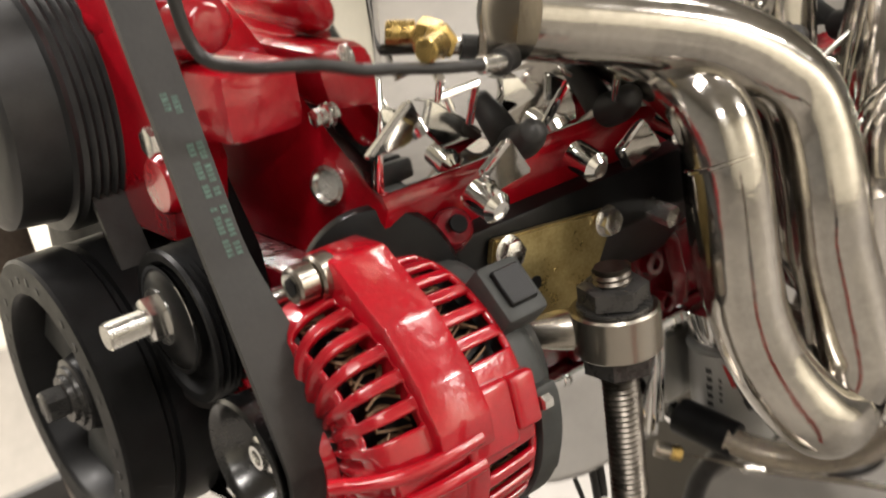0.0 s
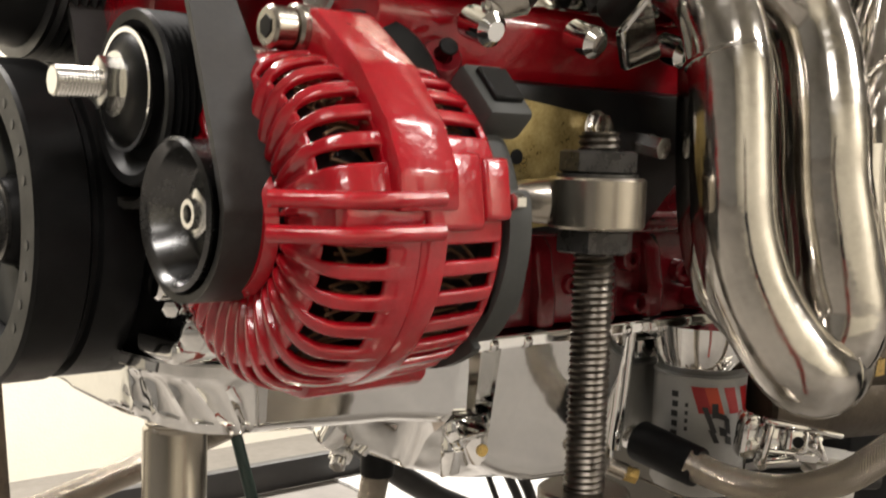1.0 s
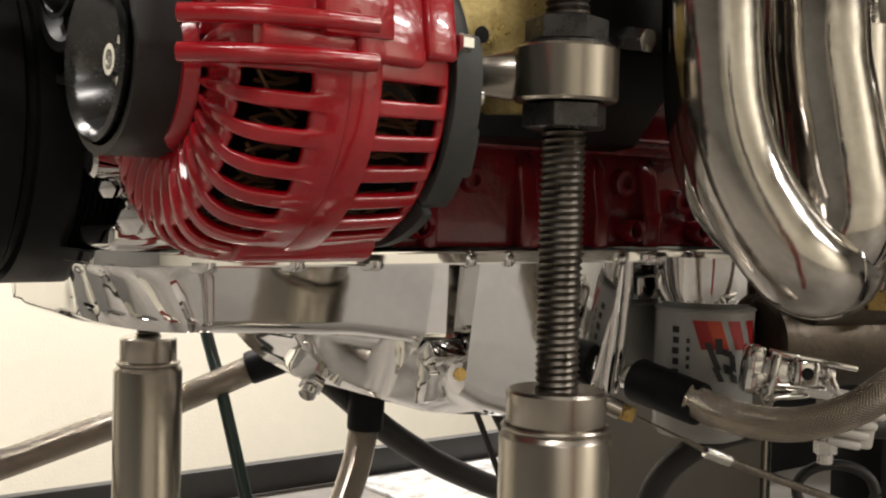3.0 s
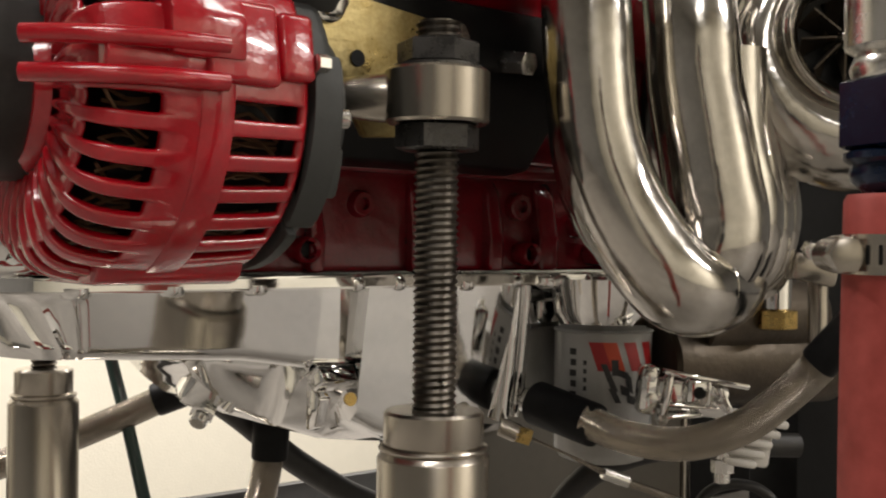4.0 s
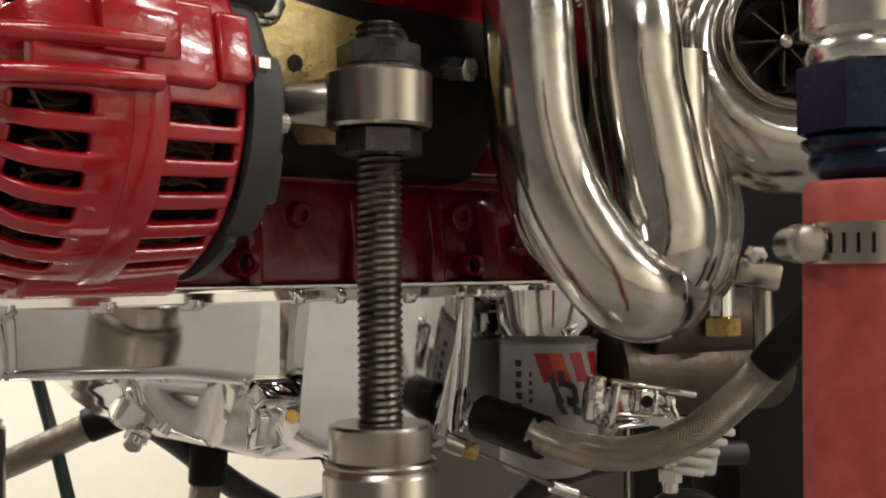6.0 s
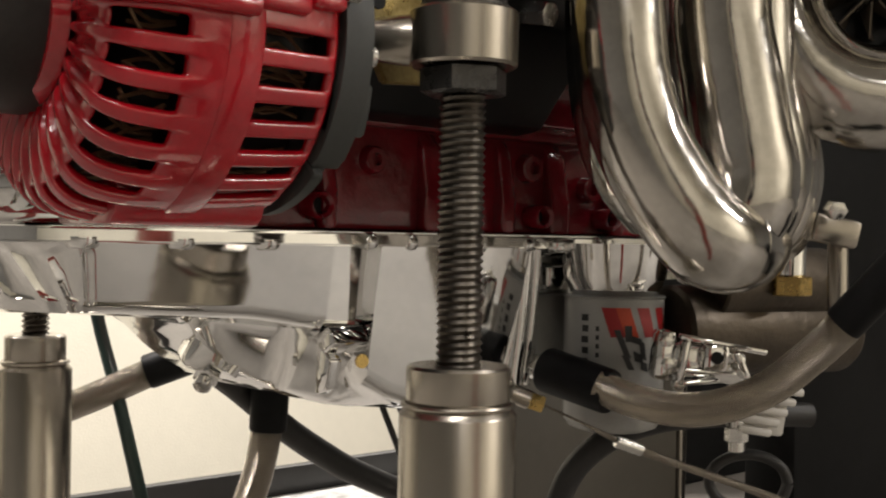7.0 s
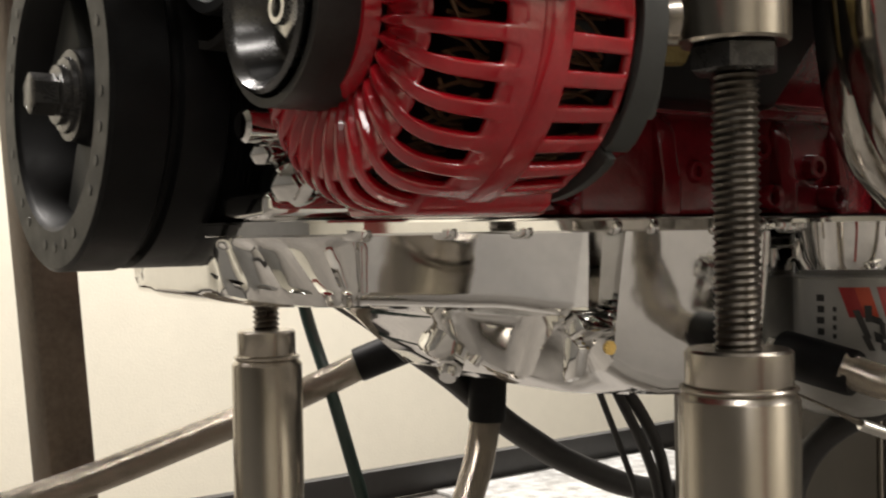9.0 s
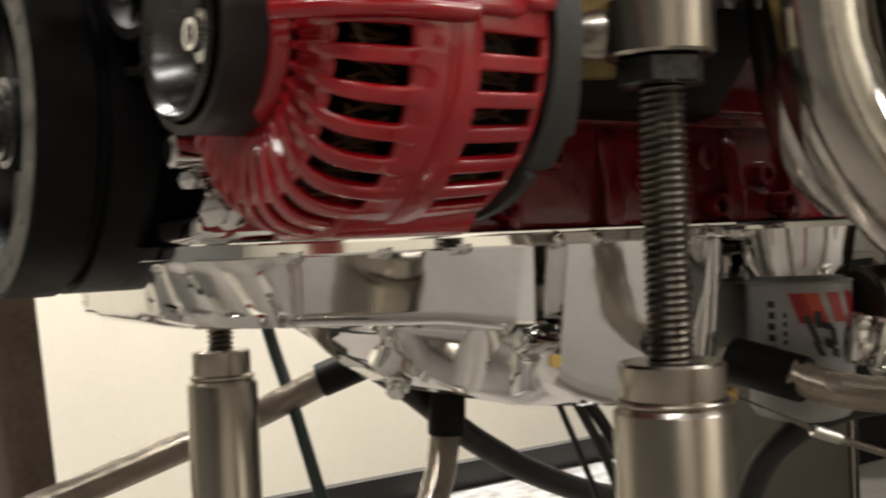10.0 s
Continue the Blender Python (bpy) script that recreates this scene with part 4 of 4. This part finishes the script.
lathe(b, [(0, 0), (0, 0.03), (0.001, 0.03), (0.001, 0)], TM @ Matrix.Translation((0, 0, -0.0355)), 40)
part("bore_shade", b, BLACK, turbo)
b = B()
tube(b, [TC + Vector((0.02, 0.07, -0.01)), TC + Vector((0.03, 0.1, -0.05)), TC + Vector((0.06, 0.14, -0.09))], 0.035, 24, 5)
part("turbine_housing", b, CHROME, turbo)
for size, at in (((0.03, 0.012, 0.018), (0.275, -0.045, 0.972, 0, 12, -40)), ((0.014, 0.014, 0.022), (0.262, -0.03, 0.976, 0, 0, -40))):
    b = B()
    box(b, size, pose(*at), 0.003, 2)
    part("oil_flange", b, STEEL, turbo)
b = B()
rod(b, (0.29, -0.04, 0.92), (0.292, -0.038, 0.97), 0.0065)
part("drain_stub", b, STEEL, turbo)
b = B()
hexagon(b, along((0.255, -0.055, 0.985), (0.247, -0.064, 0.983)), 0.006, 0.01)
part("clamp_bolt", b, BRIGHT, turbo)

# ---- braided oil hose by the filter ----
def braided_hose(label, pts, r, at):
    h = thing("braided_hose", label, "hose", at, "braided hoses")
    b = B()
    tube(b, pts, r, 24, 8)
    part("braid", b, BRAID, h, "", 60)
    return h


def sleeve(parent, p, q, r, taper=0.92, mat=None, name="hose_end"):
    b = B()
    d = (Vector(q) - Vector(p)).length
    lathe(b, [(0, 0), (0, r * taper), (0.002, r), (d - 0.002, r * 0.97), (d, r * 0.93), (d, 0)], along(p, q), 28)
    return part(name, b, mat or HOSE_END, parent, "black hose end sleeve")


h1 = braided_hose("steel-braided oil hose with black ends beside the filter", [(0.187, 0.071, 0.868), (0.197, 0.048, 0.860), (0.210, 0.021, 0.857), (0.221, -0.002, 0.861), (0.233, -0.027, 0.874), (0.241, -0.049, 0.894), (0.244, -0.065, 0.910), (0.240, -0.076, 0.920)], 0.0112, (0.2, 0.03, 0.84))
sleeve(h1, (0.184, 0.116, 0.875), (0.193, 0.065, 0.864), 0.0155)
sleeve(h1, (0.248, -0.110, 0.960), (0.237, -0.073, 0.916), 0.0122)
fit_at, fit_to = Vector((0.184, 0.116, 0.875)), Vector((0.193, 0.065, 0.864))
b = B()
hexagon(b, along(fit_at - 0.16 * (fit_to - fit_at), fit_at), 0.0095, 0.0085)
part("hose_fitting", b, POLISH, h1, "polished hose fitting")

# ---- thin braided line with a brass end ----
line = thing("thin_braided_line", "thin steel-braided line with a small brass fitting", "hose", (0.2, 0.07, 0.82))
b = B()
tube(b, [(0.163, 0.098, 0.8545), (0.185, 0.085, 0.843), (0.215, 0.068, 0.8265), (0.25, 0.045, 0.811), (0.3, 0.01, 0.79), (0.36, -0.04, 0.76)], 0.0025, 10, 6, radii=[0.0009, 0.001, 0.0027, 0.0028, 0.003, 0.003])
part("line", b, BRAID, line)
b = B()
hexagon(b, along((0.155, 0.104, 0.858), (0.164, 0.097, 0.8542)), 0.006, 0.011)
part("brass_end", b, BRASS, line, "small brass fitting")
b = B()
rod(b, (0.148, 0.112, 0.862), (0.157, 0.103, 0.857), 0.0065)
part("steel_end", b, STEEL, line)
b = B()
rod(b, (0.207, 0.072, 0.8295), (0.224, 0.063, 0.8225), 0.0042)
part("crimp", b, BRIGHT, line)

# ---- hoses at the far side of the sump ----
h2 = braided_hose("steel-braided hose sloping away from the sump drain", [(0.062, 0.425, 0.857), (0.015, 0.45, 0.833), (-0.025, 0.45, 0.821), (-0.066, 0.45, 0.81), (-0.169, 0.46, 0.781), (-0.24, 0.47, 0.765), (-0.33, 0.48, 0.75)], 0.0118, (-0.1, 0.4, 0.72))
sleeve(h2, (0.1, 0.4, 0.874), (0.046, 0.4345, 0.8495), 0.0148)
sleeve(h2, (0.05, 0.3, 0.885), (0.1, 0.4, 0.874), 0.01)
h3 = braided_hose("steel-braided hose hanging down below the sump", [(0.087, 0.31, 0.832), (0.085, 0.312, 0.815), (0.078, 0.314, 0.78), (0.062, 0.316, 0.74), (0.04, 0.32, 0.69)], 0.0118, (0.08, 0.31, 0.69))
sleeve(h3, (0.087, 0.31, 0.862), (0.0855, 0.3112, 0.815), 0.0148)
h4 = thing("rubber_hose", "black rubber hose running from the sump to the rear", "hose", (0.15, 0.33, 0.75))
b = B()
tube(b, [(0.03, 0.345, 0.878), (0.07, 0.335, 0.848), (0.114, 0.33, 0.811), (0.15, 0.33, 0.787), (0.181, 0.33, 0.769), (0.246, 0.33, 0.74), (0.302, 0.33, 0.725), (0.38, 0.33, 0.71)], 0.0105, 18, 6)
part("hose", b, RUBBER, h4)
b = B()
tube(b, [(-0.02, 0.36, 0.92), (0.016, 0.345, 0.893), (0.04, 0.34, 0.87)], 0.0125, 16, 4)
part("hose_neck", b, RUBBER, h4)
for pts, r, mat, lab in (([(0.018, 0.49, 0.95), (0.023, 0.48, 0.893), (0.026, 0.445, 0.83), (0.029, 0.404, 0.75), (0.032, 0.37, 0.68)], 0.0055, GREEN, "dark green cable hanging behind the pan"),
                         ([(0.145, 0.26, 0.86), (0.154, 0.26, 0.837), (0.174, 0.26, 0.795), (0.192, 0.26, 0.754), (0.205, 0.26, 0.71)], 0.0026, RUBBER, "thin black cable under the sump"),
                         ([(0.162, 0.26, 0.86), (0.172, 0.26, 0.836), (0.2, 0.26, 0.79), (0.217, 0.26, 0.75), (0.222, 0.26, 0.71)], 0.0042, RUBBER, "black cable under the sump"),
                         ([(0.165, 0.26, 0.85), (0.187, 0.26, 0.83), (0.215, 0.26, 0.79), (0.227, 0.26, 0.75), (0.23, 0.26, 0.71)], 0.005, RUBBER, "black cable curving under the sump"),
                         ([(0.36, 0.02, 0.84), (0.3, 0.05, 0.842), (0.255, 0.085, 0.835), (0.225, 0.115, 0.81), (0.212, 0.13, 0.77), (0.21, 0.135, 0.7)], 0.009, RUBBER, "black rubber hose looping below the filter")):
    c = thing("cable", lab, "cable", pts[-1])
    b = B()
    tube(b, pts, r, 12, 6)
    part("cable_sheath", b, mat, c)

# ---- starter motor ----
starter = thing("starter_motor", "dull steel starter motor with polished end brackets", "starter motor", (0.33, 0.06, 0.86))
b = B()
lathe(b, [(0, 0), (0, 0.03), (0.003, 0.033), (0.15, 0.033), (0.155, 0.03), (0.155, 0)], pose(0.27, 0.08, 0.9, 0, 90, -18), 48)
part("body", b, DULL, starter)
b = B()
lathe(b, [(0, 0), (0, 0.024), (0.002, 0.026), (0.1, 0.026), (0.103, 0.024), (0.103, 0)], pose(0.29, 0.06, 0.935, 0, 90, -18), 40)
part("solenoid", b, DULL, starter)
SB = pose(0.234, 0.013, 0.889, 0, 0, -39)
def bracket(name, mat, *blocks, parent=starter, label=""):
    b = B()
    for size, at, bevel in blocks:
        box(b, size, SB @ pose(*at), bevel, 2)
    return part(name, b, mat, parent, label)


bracket("end_bracket", POLISH, ((0.05, 0.016, 0.024), (0.0, 0.022, -0.006, 0, 8, 0), 0.005), label="polished cast end bracket")
bracket("end_bracket", POLISH, ((0.013, 0.02, 0.034), (-0.03, 0.02, 0.0, 0, 6, 0), 0.004))
bracket("bracket_rib", POLISH, ((0.058, 0.01, 0.004), (0.008, 0.012, 0.008, 0, 10, 0), 0.0015))
bracket("bracket_rib", POLISH, ((0.04, 0.012, 0.0035), (-0.004, 0.012, -0.01, 0, 4, 0), 0.0015))
bracket("bracket_rib", POLISH, ((0.03, 0.012, 0.0035), (-0.01, 0.012, -0.017, 0, -6, 0), 0.0015))
bracket("bracket_rib", POLISH, ((0.005, 0.014, 0.03), (-0.019, 0.011, -0.004, 0, 10, 0), 0.0018))
bracket("bracket_rib", POLISH, ((0.0045, 0.014, 0.02), (0.02, 0.012, -0.006, 0, -25, 0), 0.0018))
lug = bracket("lug", POLISH, ((0.0165, 0.012, 0.0175), (0.001, 0.006, 0.0, 0, 5, 0), 0.003))
b = B()
lathe(b, [(0, 0.0042), (0.0006, 0.004), (0.0006, 0)], SB @ pose(0.001, -0.0001, 0.0, 90, 0, 0), 20)
part("lug_hole", b, BLACK, lug)
for u, v in ((-0.03, 0.01), (-0.029, -0.005), (-0.022, -0.019)):
    b = B()
    hexagon(b, SB @ pose(u, 0.011, v, 90, 0, 0), 0.0042, 0.006)
    part("bracket_bolt", b, BRIGHT, starter)
b = B()
hexagon(b, M(0.33, 0.02, 0.927), 0.0155, 0.014)
part("brass_union", b, BRASS, starter, "brass union nut")
b = B()
rod(b, (0.33, 0.02, 0.941), (0.33, 0.02, 0.99), 0.0115)
part("union_pipe", b, POLISH, starter)
CP = pose(0.303, 0.0235, 0.851, 0, 0, -39)
b = B()
box(b, (0.03, 0.028, 0.036), CP @ pose(0, 0.002, 0, 0, 8, 0), 0.003, 2)
connector = part("connector", b, WHITE_PLASTIC, starter, "white ribbed plastic connector")
for k in range(5):
    b = B()
    box(b, (0.044 - 0.005 * k, 0.034, 0.0056), CP @ pose(0.003 - 0.003 * k, 0, 0.014 - 0.0072 * k, 0, 8, 0), 0.002, 2)
    part("rib", b, WHITE_PLASTIC, connector)
b = B()
hexagon(b, M(0.2822, 0.0287, 0.8277), 0.008, 0.01)
rod(b, (0.2822, 0.0287, 0.8207), (0.2822, 0.0287, 0.8537), 0.0055)
part("bolt", b, BRIGHT, starter)

# ---- red silicone hose and blue fitting ----
coolant = thing("coolant_hose", "red silicone hose clamped to a blue anodised fitting", "hose", (-0.026, -0.267, DECK))
HX, HY = -0.026, -0.267
b = B()
lathe(b, [(DECK - 0.985, 0), (DECK - 0.985, 0.0195), (-0.05, 0.0193), (0.0, 0.0188), (0.016, 0.0186), (0.018, 0.0175), (0.018, 0.012)], M(HX, HY, 0.985), 40)
part("hose", b, RED_HOSE, coolant)
b = B()
lathe(b, [(0, 0.0188), (0.0, 0.0198), (0.0125, 0.0198), (0.0125, 0.0188)], M(HX, HY, 0.978), 48)
clamp = part("clamp_band", b, STEEL, coolant, "perforated steel clamp band")
for k in range(18):
    b = B()
    a = 140 + k * 12
    box(b, (0.0008, 0.001, 0.006), pose(HX + 0.0198 * math.cos(radians(a)), HY + 0.0198 * math.sin(radians(a)), 0.9842, 0, 0, a), 0)
    part("clamp_slot", b, BLACK, clamp)
b = B()
rod(b, (HX - 0.012, HY + 0.02, 0.984), (HX - 0.021, HY + 0.009, 0.984), 0.0052)
hexagon(b, along((HX - 0.021, HY + 0.009, 0.984), (HX - 0.025, HY + 0.004, 0.984)), 0.0058, 0.005)
box(b, (0.014, 0.007, 0.012), pose(HX - 0.0155, HY + 0.0125, 0.9842, 0, 0, 50), 0.002, 2)
part("clamp_screw", b, STEEL, clamp)
b = B()
hexagon(b, M(HX, HY, 1.017, 0, 0, 12), 0.0205, 0.022, 0.006)
lathe(b, [(0.0, 0.012), (0.004, 0.0165), (0.007, 0.0172), (0.009, 0.0165), (0.011, 0.019), (0.013, 0.019), (0.014, 0.0165)], M(HX, HY, 1.003), 40)
part("blue_nut", b, BLUE, coolant, "blue anodised hex fitting")
b = B()
lathe(b, [(0, 0.0165), (0.003, 0.0175), (0.006, 0.0165), (0.008, 0.0155), (0.01, 0.019), (0.03, 0.019), (0.032, 0.017), (0.09, 0.017), (0.09, 0)], M(HX, HY, 1.039), 40)
part("upper_fitting", b, BRIGHT, coolant)

# ---- cylinder head, seen from above at the start ----
head = thing("cylinder_head", "polished aluminium cylinder head with triangular webs", "cylinder head", (0.1, 0.08, 1.15))
b = B()
prism(b, [(0.05, 1.17), (0.038, 1.22), (0.028, 1.276), (0.03, 1.34), (0.25, 1.34), (0.178, 1.274), (0.06, 1.174)], -0.119, 0.36, None, 0.003)
part("casting", b, POLISH, head)
for k, x in enumerate((-0.06, 0.02, 0.1, 0.19, 0.27)):
    b = B()
    rod(b, (x - 0.001, 0.02, 1.15), (x, 0.045, 1.158), 0.0095, 0.004)
    part("bolt_boss", b, POLISH, head)
    b = B()
    tube(b, [(x + 0.035, 0.045, 1.175), (x + 0.033, 0.036, 1.178), (x + 0.03, 0.025, 1.183), (x + 0.027, 0.018, 1.189), (x + 0.0255, 0.015, 1.192)], 0.009, 18, 4, radii=[0.011, 0.0105, 0.009, 0.0075, 0.001])
    part("plug_boot", b, RUBBER, head, "black spark plug boot")
b = B()
hexagon(b, pose(-0.119, 0.093, 1.211, 0, -90, 0), 0.0055, 0.006)
part("head_bolt", b, BRIGHT, head)
for y, z in ((0.088, 1.212), (0.06, 1.246)):
    b = B()
    lathe(b, [(0, 0.006), (0.001, 0.007), (0.0016, 0.006), (0.0016, 0.0035), (0.0006, 0.003), (0.0006, 0)], pose(-0.119, y, z, 0, -90, 0), 24)
    hexagon(b, pose(-0.1192, y, z, 0, -90, 0), 0.0034, 0.004)
    part("head_bolt", b, BRIGHT, head)
WEBS = [[(-0.136, 1.199), (-0.119, 1.229), (-0.096, 1.203), (-0.114, 1.199), (-0.136, 1.199)],
        [(-0.029, 1.163), (-0.064, 1.195), (-0.074, 1.176), (-0.057, 1.156), (-0.029, 1.163)],
        [(-0.018, 1.216), (-0.015, 1.19), (-0.031, 1.176), (0.01, 1.184), (-0.002, 1.195), (-0.018, 1.216)],
        [(0.08, 1.148), (0.038, 1.179), (0.032, 1.158), (0.055, 1.138), (0.08, 1.148)],
        [(-0.1, 1.235), (-0.097, 1.223), (-0.072, 1.225), (-0.064, 1.2)], [(0.03, 1.204), (0.038, 1.189), (0.057, 1.179), (0.083, 1.174)],
        [(0.12, 1.18), (0.15, 1.15), (0.18, 1.18)], [(0.21, 1.18), (0.24, 1.15), (0.27, 1.18)]]
for outline in WEBS:
    low_z = min(z for x, z in outline)
    b = B()
    if outline[0] == outline[-1]:
        faces = [[b.verts.new((x, y - 0.75 * (z - low_z), z)) for x, z in outline[:-1]] for y in (0.03, 0.038)]
        b.faces.new(faces[0]), b.faces.new(faces[1])
        for i in range(len(outline) - 1):
            k = (i + 1) % (len(outline) - 1)
            b.faces.new((faces[0][i], faces[0][k], faces[1][k], faces[1][i]))
        bmesh.ops.bevel(b, geom=b.edges[:], offset=0.0022, segments=3, affect="EDGES")
    else:
        tube(b, [(x, 0.034 - 0.75 * (z - low_z), z) for x, z in outline], 0.0024, 10, 1)
    part("web", b, POLISH, head)
b = B()
hexagon(b, along((-0.078, 0.033, 1.248), (-0.09, 0.018, 1.249)), 0.0095, 0.014)
rod(b, (-0.088, 0.02, 1.249), (-0.104, 0.012, 1.249), 0.0065)
part("brass_sender", b, BRASS, head, "brass temperature sender")
b = B()
tube(b, [(-0.03, 0.034, 1.228), (-0.042, 0.024, 1.23), (-0.052, 0.018, 1.231)], 0.0075, 14, 3)
part("sensor_boot", b, RUBBER, head)

# ---- water pump and the pulley above ----
pump = thing("water_pump", "red painted cast water pump on the engine front", "water pump", (-0.17, 0.2, 1.14))
b = B()
tube(b, [(-0.156, 0.122, 1.268), (-0.156, 0.124, 1.268), (-0.157, 0.13, 1.268), (-0.16, 0.15, 1.268), (-0.165, 0.22, 1.269), (-0.165, 0.29, 1.27)], 0.02, 28, 5, radii=[0.002, 0.01, 0.016, 0.02, 0.021, 0.022])
part("outlet", b, RED, pump)
b = B()
span(b, (-0.174, 0.098, 1.205), (-0.124, 0.3, 1.247), 0.009)
part("neck", b, RED, pump)
b = B()
prism(b, [(0.165, 1.14), (0.16, 1.19), (0.155, 1.2), (0.155, 1.33), (0.3, 1.33), (0.3, 1.14)], -0.185, -0.15, None, 0.006)
part("body", b, RED, pump)
b = B()
lathe(b, [(0, 0.0), (0, 0.019), (0.016, 0.017), (0.018, 0.015), (0.018, 0)], pose(-0.18, 0.15, 1.185, 0, -90, 0), 28)
part("bolt_pad", b, RED, pump)
b = B()
hexagon(b, pose(-0.19, 0.142, 1.212, 0, -90, 0), 0.009, 0.012)
part("pump_bolt", b, BRIGHT, pump)
upper = thing("upper_pulley", "large black pulley with a ribbed belt round it", "pulley", (-0.2, 0.3, 1.21))
b = B()
lathe(b, [(-0.165, 0), (-0.165, 0.085)] + [(-0.167 - 0.0058 * k - d, 0.088 - (0.003 if d else 0)) for k in range(8) for d in (0, 0.0029)] + [(-0.214, 0.086), (-0.215, 0.079), (-0.245, 0.076), (-0.249, 0.07), (-0.249, 0)], pose(0, 0.3, 1.222, 0, 90, 0), 80)
part("drum", b, DRUM, upper)
b = B()
lathe(b, [(0, 0), (0, 0.03), (0.006, 0.028), (0.006, 0)], pose(-0.249, 0.3, 1.222, 0, -90, 0), 40)
part("hub_cap", b, BLACK, upper)
cable = thing("cable", "thin grey sensor cable curving to the head", "cable", (-0.16, 0.06, 1.25))
b = B()
tube(b, [(-0.206, 0.06, 1.36), (-0.207, 0.06, 1.3), (-0.2, 0.06, 1.266), (-0.19, 0.035, 1.259), (-0.165, 0.015, 1.256), (-0.141, 0.014, 1.248), (-0.121, 0.014, 1.244), (-0.094, 0.014, 1.238), (-0.066, 0.015, 1.233)], 0.0032, 10, 6)
part("cable_sheath", b, RUBBER, cable)
b = B()
rod(b, (-0.068, 0.015, 1.2333), (-0.05, 0.018, 1.231), 0.005)
part("cable_end", b, BRIGHT, cable)

# ---- stand and the things behind ----
stand = thing("stand_leg", "bare steel leg of the engine stand, leaning", "stand leg", (-0.17, 0.52, DECK))
b = B()
box(b, (0.037, 0.037, 0.93), pose(-0.1705, 0.52, 0.77, 0, 0, 8) @ pose(0, 0, 0, 0, -4.2, 0) @ pose(0, 0, 0.3, 0, 0, 0), 0.003, 2)
part("leg", b, FRAME, stand)
b = B()
span(b, (-0.25, 0.44, DECK), (-0.08, 0.6, DECK + 0.012), 0.002)
part("foot_plate", b, FRAME, stand)
panel = thing("side_panel", "flat grey-beige metal panel behind the oil filter", "panel", (0.43, 0.3, DECK))
b = B()
span(b, (0.29, 0.3, DECK), (0.578, 0.31, 0.9), 0.002)
part("sheet", b, PANEL, panel)
b = B()
span(b, (0.579, 0.296, DECK), (0.59, 0.314, 0.9), 0.002)
part("edge_strip", b, STEEL, panel)
ring = thing("lifting_ring", "black steel ring on the panel edge", "ring", (0.33, 0.05, 0.79))
b = B()
tube(b, [(0.33 + 0.02 * math.cos(radians(a)), 0.05 - 0.02 * math.cos(radians(a)), 0.79 + 0.02 * math.sin(radians(a))) for a in range(0, 361, 30)], 0.004, 10, 3, caps=False)
part("loop", b, RUBBER, ring)
cabinet = thing("machine_cabinet", "black machine cabinet standing behind the engine", "cabinet", (1.0, 0.65, DECK))
b = B()
span(b, (0.9, 0.6, DECK), (2.6, 0.7, 1.7), 0.006)
part("body", b, MATT, cabinet)
b = B()
span(b, (0.64, 0.2, DECK), (0.92, 0.26, 1.5), 0.004)
part("side_panel", b, MATT, cabinet)
slab = thing("stone_slab", "mottled white stone slab lying on the platform", "slab", (0.66, 0.75, DECK))
b = B()
span(b, (0.44, 0.62, DECK), (0.89, 0.893, DECK + 0.005), 0.001)
part("slab", b, BOARD, slab)
